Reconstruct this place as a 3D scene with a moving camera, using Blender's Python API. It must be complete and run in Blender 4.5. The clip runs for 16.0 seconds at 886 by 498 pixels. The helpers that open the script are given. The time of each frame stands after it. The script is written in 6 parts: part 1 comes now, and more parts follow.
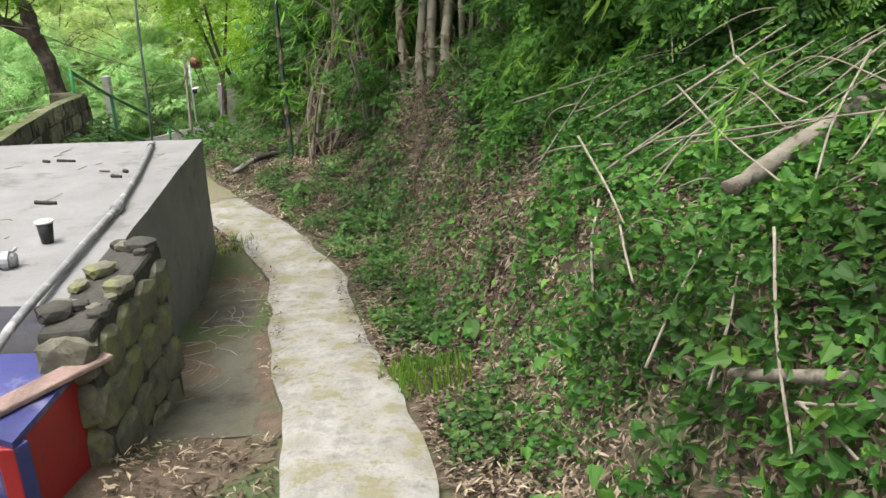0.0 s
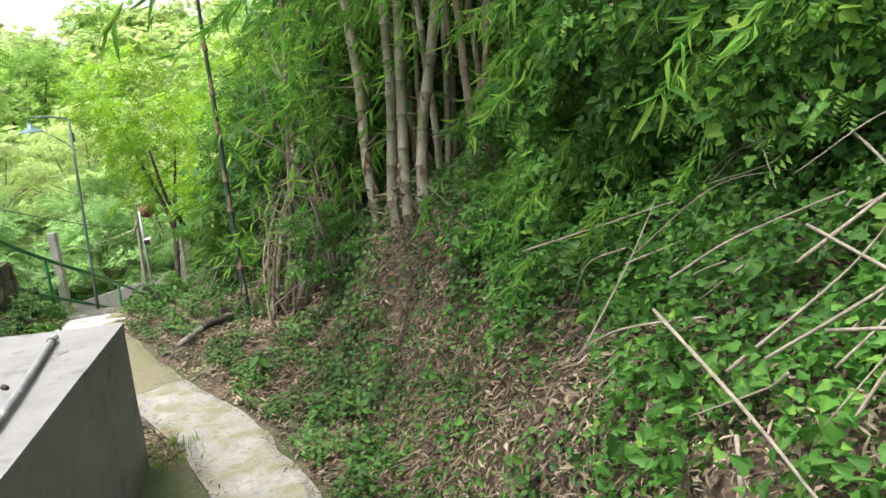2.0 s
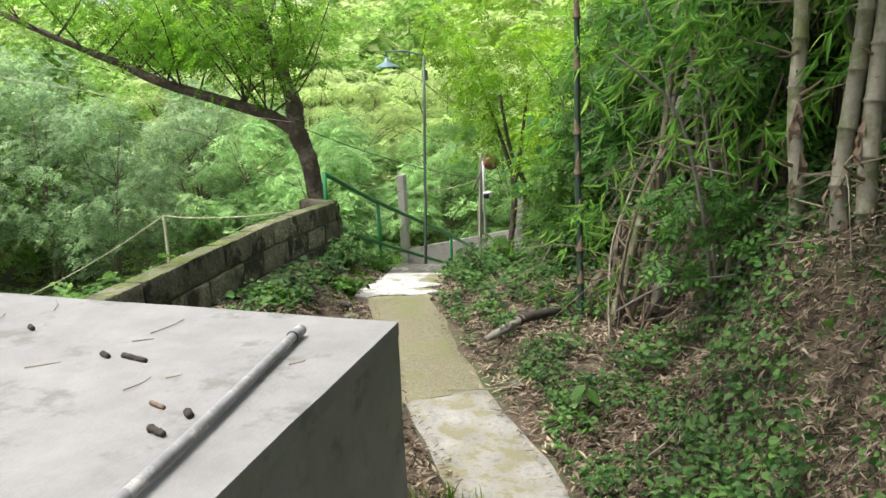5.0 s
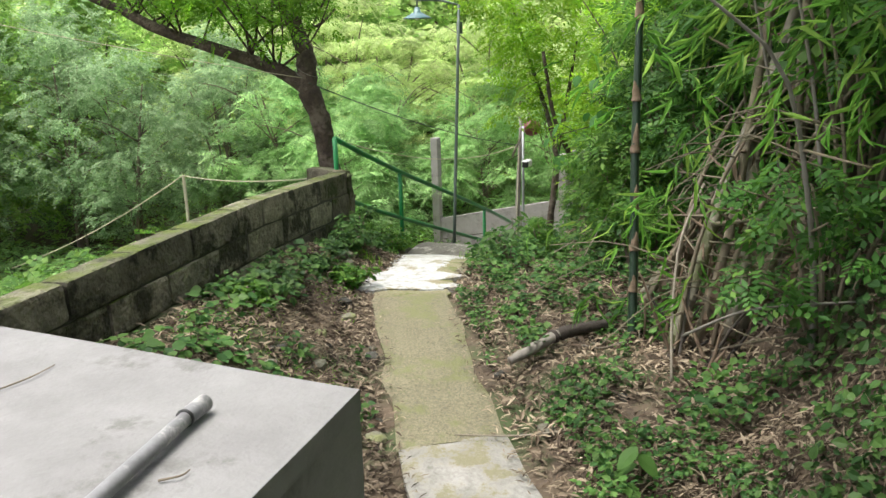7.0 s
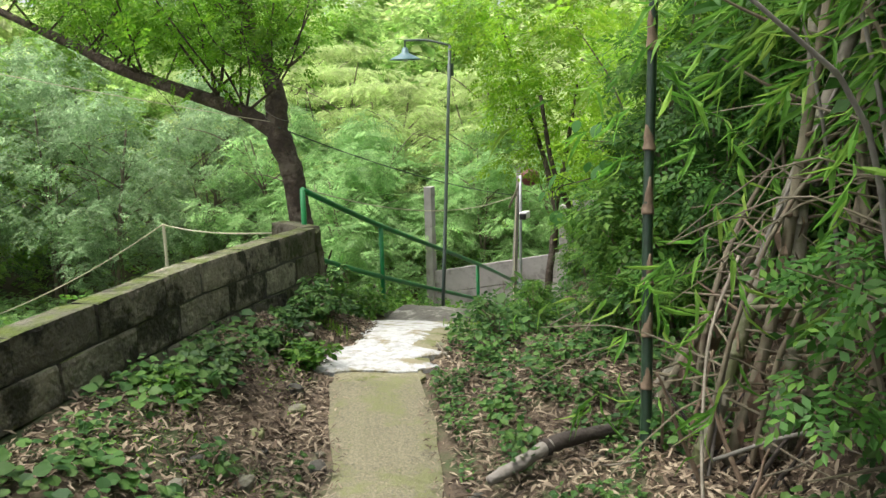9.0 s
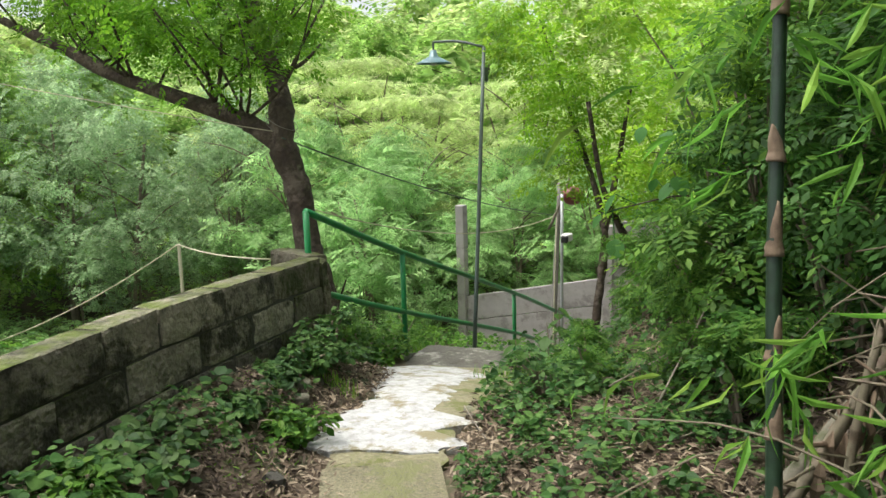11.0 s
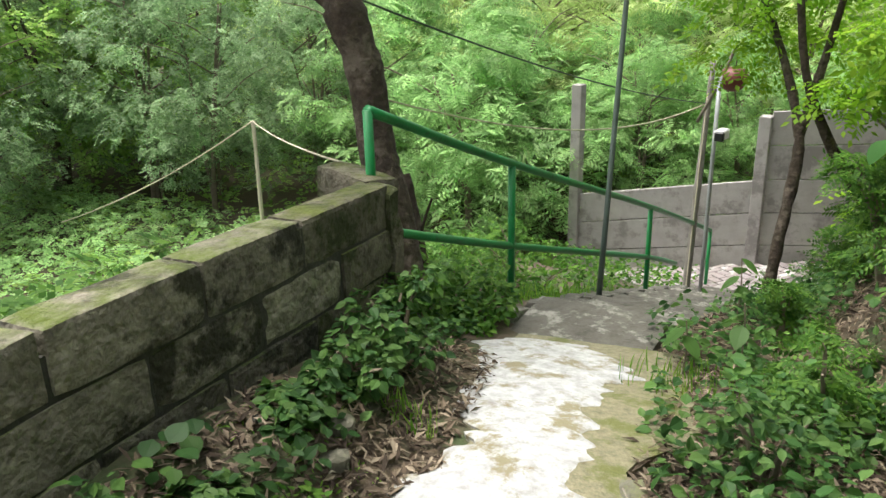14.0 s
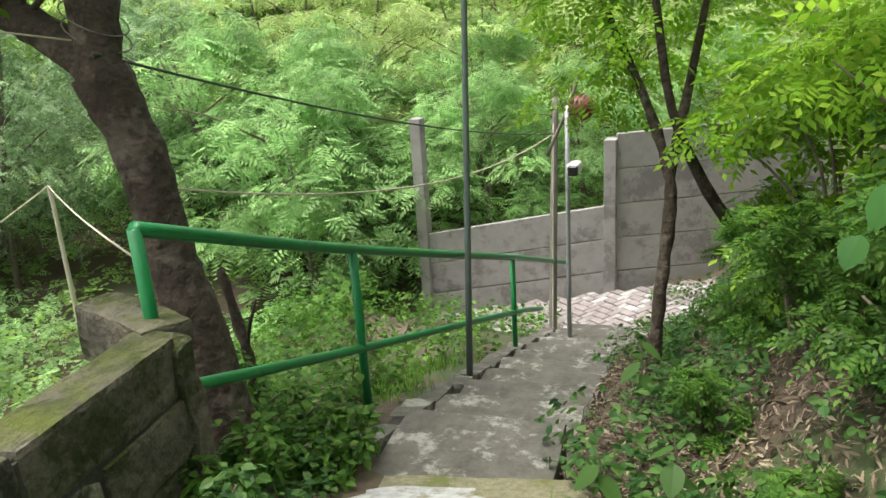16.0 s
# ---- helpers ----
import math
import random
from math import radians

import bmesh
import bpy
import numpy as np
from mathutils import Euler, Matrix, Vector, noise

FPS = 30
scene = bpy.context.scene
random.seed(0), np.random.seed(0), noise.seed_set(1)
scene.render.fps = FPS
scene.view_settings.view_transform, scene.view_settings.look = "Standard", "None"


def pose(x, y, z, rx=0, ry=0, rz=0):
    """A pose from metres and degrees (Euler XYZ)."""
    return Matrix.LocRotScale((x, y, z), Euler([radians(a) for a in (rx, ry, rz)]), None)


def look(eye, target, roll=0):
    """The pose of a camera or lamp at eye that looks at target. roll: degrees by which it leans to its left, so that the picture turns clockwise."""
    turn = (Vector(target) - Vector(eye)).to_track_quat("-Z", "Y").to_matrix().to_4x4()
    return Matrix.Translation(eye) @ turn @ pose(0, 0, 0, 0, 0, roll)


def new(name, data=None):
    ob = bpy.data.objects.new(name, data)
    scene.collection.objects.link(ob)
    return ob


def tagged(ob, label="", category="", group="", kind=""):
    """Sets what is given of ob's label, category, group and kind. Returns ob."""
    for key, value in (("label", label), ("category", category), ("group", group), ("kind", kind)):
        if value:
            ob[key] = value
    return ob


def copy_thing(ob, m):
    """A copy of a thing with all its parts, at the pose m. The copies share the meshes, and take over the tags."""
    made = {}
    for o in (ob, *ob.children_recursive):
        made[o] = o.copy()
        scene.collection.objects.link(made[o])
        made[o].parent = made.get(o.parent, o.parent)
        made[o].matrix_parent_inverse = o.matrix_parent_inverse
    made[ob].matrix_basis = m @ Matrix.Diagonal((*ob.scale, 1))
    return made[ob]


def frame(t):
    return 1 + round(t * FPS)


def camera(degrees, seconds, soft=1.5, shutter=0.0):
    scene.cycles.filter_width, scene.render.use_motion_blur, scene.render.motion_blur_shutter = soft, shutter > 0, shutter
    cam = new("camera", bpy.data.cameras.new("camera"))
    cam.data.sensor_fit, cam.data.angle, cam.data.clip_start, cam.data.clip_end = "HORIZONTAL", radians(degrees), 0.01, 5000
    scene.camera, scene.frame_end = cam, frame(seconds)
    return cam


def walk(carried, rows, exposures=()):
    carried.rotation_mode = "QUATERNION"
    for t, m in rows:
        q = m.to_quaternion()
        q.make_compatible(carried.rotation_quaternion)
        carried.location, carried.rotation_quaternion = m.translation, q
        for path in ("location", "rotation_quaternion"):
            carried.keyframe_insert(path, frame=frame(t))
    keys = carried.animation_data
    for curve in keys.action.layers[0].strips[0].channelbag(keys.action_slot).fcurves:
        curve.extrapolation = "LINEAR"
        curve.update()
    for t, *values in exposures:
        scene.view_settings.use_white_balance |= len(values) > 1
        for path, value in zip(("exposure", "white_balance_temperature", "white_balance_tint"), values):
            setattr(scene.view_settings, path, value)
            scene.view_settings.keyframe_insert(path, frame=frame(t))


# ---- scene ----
cam = camera(58.5, 16.0)
PATH = [
    (0, (0.554, -0.554, 1.993), (0.487, 1.327, 1.316), -1.7),
    (0.5, (0.57, -0.183, 1.993), (0.59, 1.729, 1.407), -5.4),
    (1, (0.509, 0.165, 1.987), (0.527, 2.087, 1.436), -5.7),
    (1.5, (0.401, 0.479, 2.012), (0.462, 2.416, 1.516), -6.6),
    (2, (0.432, 0.788, 1.952), (0.445, 2.748, 1.554), -6.1),
    (2.5, (0.387, 1.111, 1.912), (0.399, 3.078, 1.551), -4.0),
    (3, (0.28, 1.406, 1.891), (0.286, 3.374, 1.532), -3.9),
    (3.5, (0.274, 1.75, 1.845), (-0.033, 3.705, 1.553), -3.4),
    (4, (0.184, 2.065, 1.821), (-0.198, 4.01, 1.549), -2.3),
    (4.5, (0.034, 2.332, 1.788), (-0.352, 4.27, 1.478), -2.2),
    (5, (-0.027, 2.64, 1.733), (-0.837, 4.42, 1.314), -2.8),
    (5.2, (-0.068, 2.734, 1.725), (-1.008, 4.438, 1.265), -1.5),
    (7.3, (-0.413, 3.863, 1.669), (-1.283, 5.585, 1.144), -1.9),
    (7.5, (-0.44, 3.94, 1.677), (-1.261, 5.685, 1.147), -2.5),
    (8, (-0.477, 4.211, 1.622), (-1.361, 5.94, 1.143), -1.0),
    (8.5, (-0.538, 4.423, 1.604), (-1.508, 6.116, 1.167), -1.1),
    (9, (-0.627, 4.599, 1.6), (-1.541, 6.333, 1.201), -1.5),
    (9.5, (-0.662, 4.901, 1.558), (-1.592, 6.635, 1.199), -2.9),
    (10, (-0.759, 5.092, 1.534), (-1.728, 6.806, 1.183), -2.4),
    (10.2, (-0.816, 5.167, 1.528), (-1.786, 6.882, 1.184), -2.3),
    (12.3, (-1.619, 6.346, 1.458), (-2.652, 8.011, 1.06), -0.6),
    (12.5, (-1.679, 6.457, 1.452), (-2.71, 8.122, 1.044), -0.7),
    (13, (-1.836, 6.676, 1.435), (-3.042, 8.217, 1.023), -0.2),
    (13.5, (-2.064, 6.905, 1.416), (-3.284, 8.409, 0.915), -0.2),
    (14, (-2.217, 7.137, 1.39), (-3.371, 8.629, 0.725), -1.3),
    (14.5, (-2.274, 7.353, 1.448), (-3.362, 8.888, 0.769), -2.3),
    (15, (-2.467, 7.555, 1.46), (-3.273, 9.274, 0.833), -2.5),
    (15.5, (-2.623, 7.767, 1.445), (-3.27, 9.549, 0.809), -2.8),
    (16, (-2.719, 7.994, 1.453), (-3.558, 9.697, 0.824), -3.7),
]
walk(cam, [(t, look(eye, target, roll)) for t, eye, target, roll in PATH], [(0, 0.77), (0.5, 0.89), (1.2, 0.96), (2.5, 1.01), (3.5, 0.88), (4.5, 0.82), (7, 0.76), (8.5, 0.7), (10, 0.62), (12.5, 0.62), (14, 0.76), (16, 0.72)])

# ---- light ----
world = bpy.data.worlds.new("world")
scene.world = world
world.use_nodes = True
wn = world.node_tree
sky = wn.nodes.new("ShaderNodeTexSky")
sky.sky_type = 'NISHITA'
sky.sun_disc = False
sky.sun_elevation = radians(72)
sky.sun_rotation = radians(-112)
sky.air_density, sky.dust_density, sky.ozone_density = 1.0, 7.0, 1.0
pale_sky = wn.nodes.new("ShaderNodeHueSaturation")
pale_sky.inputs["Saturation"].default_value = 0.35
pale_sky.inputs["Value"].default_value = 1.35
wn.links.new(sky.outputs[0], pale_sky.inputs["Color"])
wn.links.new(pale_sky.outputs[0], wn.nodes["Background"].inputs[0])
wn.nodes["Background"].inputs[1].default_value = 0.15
sun = new("sun", bpy.data.lights.new("sun", 'SUN'))
sun.data.energy, sun.data.angle, sun.data.color = 1.7, radians(25), (1.0, 0.97, 0.9)
sun.matrix_world = look((-2.5, -1.0, 9.0), (0, 0, 0))

# ---- materials ----


def mat(name, col, col2=None, scale=6.0, rough=0.8, bump=0.3, bscale=60.0, metal=0.0, stain=None, sscale=1.5, samount=0.5, spec=0.4, vary=0.0, deep=0.01):
    """A surface with grain at two scales and stains of another colour."""
    m = bpy.data.materials.new(name)
    m.use_nodes = True
    nt = m.node_tree
    b = nt.nodes["Principled BSDF"]
    b.inputs["Roughness"].default_value = rough
    b.inputs["Metallic"].default_value = metal
    b.inputs["Specular IOR Level"].default_value = spec
    co = nt.nodes.new("ShaderNodeTexCoord")
    inf = nt.nodes.new("ShaderNodeObjectInfo")
    mul = nt.nodes.new("ShaderNodeMath")
    mul.operation = 'MULTIPLY'
    mul.inputs[1].default_value = 37.0
    nt.links.new(inf.outputs["Random"], mul.inputs[0])
    off = nt.nodes.new("ShaderNodeVectorMath")
    nt.links.new(co.outputs["Object"], off.inputs[0])
    nt.links.new(mul.outputs[0], off.inputs[1])
    n1 = nt.nodes.new("ShaderNodeTexNoise")
    n1.inputs["Scale"].default_value = scale
    n1.inputs["Detail"].default_value = 12
    n1.inputs["Roughness"].default_value = 0.74
    nt.links.new(off.outputs[0], n1.inputs["Vector"])
    r = nt.nodes.new("ShaderNodeValToRGB")
    r.color_ramp.elements[0].position, r.color_ramp.elements[1].position = 0.3, 0.7
    c2 = col2 or tuple(c * 0.7 for c in col)
    r.color_ramp.elements[0].color = (*c2, 1)
    r.color_ramp.elements[1].color = (*col, 1)
    nt.links.new(n1.outputs[0], r.inputs[0])
    out = r.outputs[0]
    if stain:
        n2 = nt.nodes.new("ShaderNodeTexNoise")
        n2.inputs["Scale"].default_value = sscale
        n2.inputs["Detail"].default_value = 10
        n2.inputs["Roughness"].default_value = 0.72
        nt.links.new(off.outputs[0], n2.inputs["Vector"])
        mr = nt.nodes.new("ShaderNodeMapRange")
        mr.inputs[1].default_value = 0.62 - 0.25 * samount
        mr.inputs[2].default_value = 0.69 - 0.22 * samount
        nt.links.new(n2.outputs[0], mr.inputs[0])
        mx = nt.nodes.new("ShaderNodeMixRGB")
        mx.inputs[2].default_value = (*stain, 1)
        nt.links.new(mr.outputs[0], mx.inputs[0])
        nt.links.new(out, mx.inputs[1])
        out = mx.outputs[0]
    if vary:
        hv = nt.nodes.new("ShaderNodeHueSaturation")
        vr = nt.nodes.new("ShaderNodeMapRange")
        vr.inputs[3].default_value, vr.inputs[4].default_value = 1 - vary, 1 + 0.5 * vary
        nt.links.new(inf.outputs["Random"], vr.inputs[0])
        nt.links.new(vr.outputs[0], hv.inputs["Value"])
        nt.links.new(out, hv.inputs["Color"])
        out = hv.outputs[0]
    nt.links.new(out, b.inputs["Base Color"])
    if bump:
        n3 = nt.nodes.new("ShaderNodeTexNoise")
        n3.inputs["Scale"].default_value = bscale
        n3.inputs["Detail"].default_value = 8
        nt.links.new(co.outputs["Object"], n3.inputs["Vector"])
        bp = nt.nodes.new("ShaderNodeBump")
        bp.inputs["Strength"].default_value = bump
        bp.inputs["Distance"].default_value = deep
        nt.links.new(n3.outputs[0], bp.inputs["Height"])
        nt.links.new(bp.outputs[0], b.inputs["Normal"])
    return m


def moss_top(m, col, low=0.5, scale=4.0):
    """Moss that grows on upward faces in patches."""
    nt = m.node_tree
    b = nt.nodes["Principled BSDF"]
    old = b.inputs["Base Color"].links[0].from_socket
    geo = nt.nodes.new("ShaderNodeNewGeometry")
    sep = nt.nodes.new("ShaderNodeSeparateXYZ")
    nt.links.new(geo.outputs["True Normal"], sep.inputs[0])
    co = nt.nodes.new("ShaderNodeTexCoord")
    n = nt.nodes.new("ShaderNodeTexNoise")
    n.inputs["Scale"].default_value = scale
    n.inputs["Detail"].default_value = 12
    n.inputs["Roughness"].default_value = 0.75
    nt.links.new(co.outputs["Object"], n.inputs["Vector"])
    add = nt.nodes.new("ShaderNodeMath")
    add.operation = 'MULTIPLY_ADD'
    nt.links.new(sep.outputs[2], add.inputs[0])
    add.inputs[1].default_value = 0.5
    nt.links.new(n.outputs[0], add.inputs[2])
    mr = nt.nodes.new("ShaderNodeMapRange")
    mr.inputs[1].default_value, mr.inputs[2].default_value = low + 0.3, low + 0.48
    nt.links.new(add.outputs[0], mr.inputs[0])
    mx = nt.nodes.new("ShaderNodeMixRGB")
    mx.inputs[2].default_value = (*col, 1)
    nt.links.new(mr.outputs[0], mx.inputs[0])
    nt.links.new(old, mx.inputs[1])
    nt.links.new(mx.outputs[0], b.inputs["Base Color"])
    return m


def leaf_mat(name, cols, trans=0.45, rough=0.5):
    """Leaves: each takes its own tint, and light comes through them."""
    m = bpy.data.materials.new(name)
    m.use_nodes = True
    nt = m.node_tree
    b = nt.nodes["Principled BSDF"]
    b.inputs["Roughness"].default_value = rough
    b.inputs["Specular IOR Level"].default_value = 0.2
    g = nt.nodes.new("ShaderNodeNewGeometry")
    r = nt.nodes.new("ShaderNodeValToRGB")
    e = r.color_ramp.elements
    while len(e) < len(cols):
        e.new(0.5)
    for i, c in enumerate(cols):
        e[i].position = i / (len(cols) - 1)
        e[i].color = (*c, 1)
    nt.links.new(g.outputs["Random Per Island"], r.inputs[0])
    co = nt.nodes.new("ShaderNodeTexCoord")
    n = nt.nodes.new("ShaderNodeTexNoise")
    n.inputs["Scale"].default_value = 1.3
    nt.links.new(co.outputs["Object"], n.inputs["Vector"])
    hs = nt.nodes.new("ShaderNodeHueSaturation")
    mr = nt.nodes.new("ShaderNodeMapRange")
    mr.inputs[1].default_value, mr.inputs[2].default_value = 0.3, 0.7
    mr.inputs[3].default_value, mr.inputs[4].default_value = 0.55, 1.4
    nt.links.new(n.outputs[0], mr.inputs[0])
    nt.links.new(mr.outputs[0], hs.inputs["Value"])
    nt.links.new(r.outputs[0], hs.inputs["Color"])
    nt.links.new(hs.outputs[0], b.inputs["Base Color"])
    t = nt.nodes.new("ShaderNodeBsdfTranslucent")
    nt.links.new(hs.outputs[0], t.inputs[0])
    mix = nt.nodes.new("ShaderNodeMixShader")
    mix.inputs[0].default_value = trans
    nt.links.new(b.outputs[0], mix.inputs[1])
    nt.links.new(t.outputs[0], mix.inputs[2])
    nt.links.new(mix.outputs[0], nt.nodes["Material Output"].inputs[0])
    return m


M_soil = mat("soil", (0.12, 0.09, 0.06), (0.05, 0.037, 0.026), 9, 0.95, 0.8, 40, stain=(0.05, 0.07, 0.025), sscale=0.9, samount=0.5)
M_tank = mat("tank_plaster", (0.225, 0.222, 0.22), (0.155, 0.152, 0.15), 3.5, 0.75, 0.35, 70, stain=(0.125, 0.122, 0.115), sscale=2.4, samount=0.3)
M_path = mat("path_concrete", (0.34, 0.335, 0.315), (0.125, 0.12, 0.10), 11, 0.85, 0.9, 40, stain=(0.165, 0.152, 0.092), sscale=5.5, samount=0.5)
M_aggr = mat("path_aggregate", (0.245, 0.225, 0.145), (0.07, 0.063, 0.036), 75, 0.9, 0.8, 110, stain=(0.14, 0.145, 0.065), sscale=3.5, samount=0.45)
M_white = mat("limewash", (0.50, 0.51, 0.51), (0.2, 0.197, 0.18), 16, 0.8, 1.0, 24, stain=(0.19, 0.17, 0.10), sscale=6.0, samount=0.42)
M_step = mat("step_concrete", (0.13, 0.123, 0.10), (0.05, 0.047, 0.037), 8, 0.8, 0.6, 45, stain=(0.26, 0.252, 0.22), sscale=4.5, samount=0.35, vary=0.2)
M_apron = moss_top(mat("apron_concrete", (0.095, 0.09, 0.066), (0.05, 0.048, 0.035), 7, 0.8, 0.5, 50, stain=(0.035, 0.032, 0.024), sscale=2.2, samount=0.5), (0.06, 0.068, 0.026), 0.72, 3)
M_mossy = moss_top(mat("mossy_concrete", (0.26, 0.24, 0.15), (0.10, 0.093, 0.052), 30, 0.9, 0.8, 80, stain=(0.11, 0.12, 0.035), sscale=4, samount=0.45), (0.075, 0.095, 0.02), 0.8, 6)
M_block = moss_top(mat("block_concrete", (0.34, 0.31, 0.24), (0.075, 0.068, 0.046), 6, 0.92, 1.0, 32, stain=(0.035, 0.034, 0.02), sscale=2.8, samount=0.52, vary=0.5, deep=0.03), (0.08, 0.108, 0.014), 0.63, 3.2)
M_pier = moss_top(mat("pier_render", (0.20, 0.18, 0.13), (0.04, 0.037, 0.025), 8, 0.95, 1.0, 26, stain=(0.035, 0.042, 0.012), sscale=4, samount=0.6, deep=0.035), (0.07, 0.085, 0.012), 0.62, 7)
M_mortar = mat("mortar", (0.07, 0.066, 0.055), (0.03, 0.03, 0.024), 12, 0.95, 0.6, 60)
M_stone = mat("stone", (0.18, 0.17, 0.125), (0.06, 0.058, 0.042), 9, 0.9, 0.9, 40, stain=(0.15, 0.16, 0.07), sscale=5, samount=0.5)
M_panel = mat("panel_concrete", (0.34, 0.32, 0.30), (0.24, 0.225, 0.21), 4, 0.85, 0.35, 60, stain=(0.18, 0.165, 0.155), sscale=1.8, samount=0.45)
M_green = mat("green_paint", (0.012, 0.20, 0.055), (0.01, 0.15, 0.04), 12, 0.35, 0.1, 60, stain=(0.02, 0.09, 0.03), sscale=9, samount=0.2)
M_red = mat("red_paint", (0.36, 0.022, 0.022), (0.27, 0.02, 0.02), 6, 0.5, 0.15, 40, stain=(0.16, 0.03, 0.03), sscale=3, samount=0.3)
M_blue = mat("blue_paint", (0.055, 0.06, 0.20), (0.035, 0.04, 0.14), 6, 0.5, 0.15, 40, stain=(0.14, 0.14, 0.25), sscale=3, samount=0.35)
M_plank = mat("rusty_plank", (0.30, 0.22, 0.19), (0.17, 0.105, 0.085), 14, 0.85, 0.6, 60)
M_pvc = mat("grey_pipe", (0.23, 0.23, 0.24), (0.14, 0.14, 0.145), 14, 0.55, 0.2, 60, stain=(0.36, 0.35, 0.34), sscale=8, samount=0.35)
M_galv = mat("galvanised_steel", (0.42, 0.43, 0.44), (0.30, 0.30, 0.31), 20, 0.45, 0.1, 80, metal=0.5)
M_pole = mat("painted_pole", (0.10, 0.13, 0.115), (0.07, 0.09, 0.08), 15, 0.5, 0.1, 80)
M_lampshade = mat("lamp_enamel", (0.10, 0.20, 0.22), (0.07, 0.14, 0.15), 15, 0.35, 0.05, 80)
M_black = mat("black_plastic", (0.02, 0.02, 0.02), (0.015, 0.015, 0.015), 10, 0.4, 0.0)
M_clear = mat("pale_plastic", (0.7, 0.69, 0.66), (0.6, 0.59, 0.56), 10, 0.4, 0.0)
M_maroon = mat("maroon_clay", (0.19, 0.055, 0.045), (0.14, 0.04, 0.035), 10, 0.5, 0.1, 50)
M_rope = mat("rope", (0.55, 0.50, 0.38), (0.42, 0.37, 0.27), 40, 0.9, 0.3, 120)
M_wire = mat("cable", (0.06, 0.09, 0.06), (0.04, 0.06, 0.04), 40, 0.5, 0.0)
M_bark = mat("bark", (0.095, 0.07, 0.05), (0.03, 0.022, 0.017), 13, 0.95, 1.0, 20, stain=(0.13, 0.105, 0.08), sscale=6, samount=0.4, deep=0.04)
M_bark2 = mat("pale_bark", (0.22, 0.18, 0.13), (0.11, 0.09, 0.065), 12, 0.95, 0.8, 35)
M_dead = mat("dead_wood", (0.29, 0.26, 0.205), (0.12, 0.10, 0.077), 14, 0.9, 0.5, 50)
M_greywood = mat("grey_wood", (0.22, 0.205, 0.18), (0.14, 0.125, 0.105), 14, 0.9, 0.5, 50)
M_log = mat("log_bark", (0.26, 0.235, 0.19), (0.09, 0.078, 0.06), 14, 0.95, 1.0, 30, stain=(0.07, 0.055, 0.04), sscale=7, samount=0.45)
M_darklog = mat("rotten_log", (0.05, 0.04, 0.032), (0.02, 0.017, 0.014), 12, 0.95, 0.8, 40)
M_culm = mat("bamboo_culm", (0.31, 0.285, 0.215), (0.13, 0.12, 0.085), 9, 0.65, 0.4, 40, stain=(0.10, 0.11, 0.04), sscale=3.0, samount=0.5, vary=0.35)
M_culm2 = mat("old_bamboo", (0.22, 0.19, 0.125), (0.085, 0.072, 0.048), 8, 0.7, 0.3, 40, stain=(0.11, 0.08, 0.055), sscale=4, samount=0.4)
M_shoot = mat("bamboo_shoot", (0.025, 0.055, 0.03), (0.012, 0.02, 0.013), 10, 0.35, 0.1, 60)
M_sheath = mat("bamboo_sheath", (0.21, 0.15, 0.10), (0.085, 0.058, 0.038), 20, 0.8, 0.3, 80)
M_paver = mat("paver", (0.30, 0.26, 0.25), (0.18, 0.155, 0.15), 9, 0.85, 0.4, 60, stain=(0.42, 0.41, 0.39), sscale=2.0, samount=0.4)
L_vine = leaf_mat("vine_leaf", [(0.03, 0.088, 0.017), (0.05, 0.145, 0.024), (0.08, 0.205, 0.034), (0.06, 0.165, 0.036), (0.15, 0.30, 0.045)])
L_small = leaf_mat("weed_leaf", [(0.032, 0.085, 0.023), (0.052, 0.13, 0.033), (0.085, 0.175, 0.038), (0.11, 0.20, 0.055)])
L_bam = leaf_mat("bamboo_leaf", [(0.075, 0.20, 0.028), (0.115, 0.285, 0.04), (0.165, 0.36, 0.055), (0.26, 0.40, 0.07)], 0.58)
L_neem = leaf_mat("neem_leaf", [(0.10, 0.25, 0.016), (0.15, 0.33, 0.024), (0.22, 0.41, 0.034)], 0.62)
# yellow-green leaves, their colour raised to stand in for backlight
L_lime_lit = leaf_mat("lime_leaf_lit", [(0.16, 0.35, 0.02), (0.25, 0.45, 0.034), (0.35, 0.53, 0.055)], 0.65)
L_shrub = leaf_mat("shrub_leaf", [(0.042, 0.118, 0.017), (0.068, 0.17, 0.024), (0.11, 0.235, 0.032), (0.15, 0.275, 0.045)], 0.5)
# the next four leaf colours are lightened to stand in for distance haze
L_far_hazed = leaf_mat("hazed_far_leaf", [(0.19, 0.36, 0.075), (0.29, 0.48, 0.11), (0.40, 0.55, 0.165)], 0.6)
L_pale_hazed = leaf_mat("hazed_pale_leaf", [(0.38, 0.53, 0.165), (0.48, 0.61, 0.235), (0.58, 0.65, 0.31)], 0.6)
L_grey_hazed = leaf_mat("hazed_grey_leaf", [(0.19, 0.32, 0.145), (0.28, 0.42, 0.205), (0.40, 0.52, 0.30)], 0.6)
L_blue_hazed = leaf_mat("hazed_bluish_leaf", [(0.21, 0.39, 0.135), (0.31, 0.51, 0.19), (0.41, 0.59, 0.25)], 0.6)
L_big = leaf_mat("broad_leaf", [(0.035, 0.11, 0.025), (0.05, 0.15, 0.032), (0.085, 0.21, 0.046)], 0.35)
L_dry = leaf_mat("dry_leaf", [(0.036, 0.026, 0.018), (0.075, 0.054, 0.037), (0.15, 0.115, 0.079), (0.32, 0.265, 0.19), (0.095, 0.066, 0.044)], 0.1, 0.8)
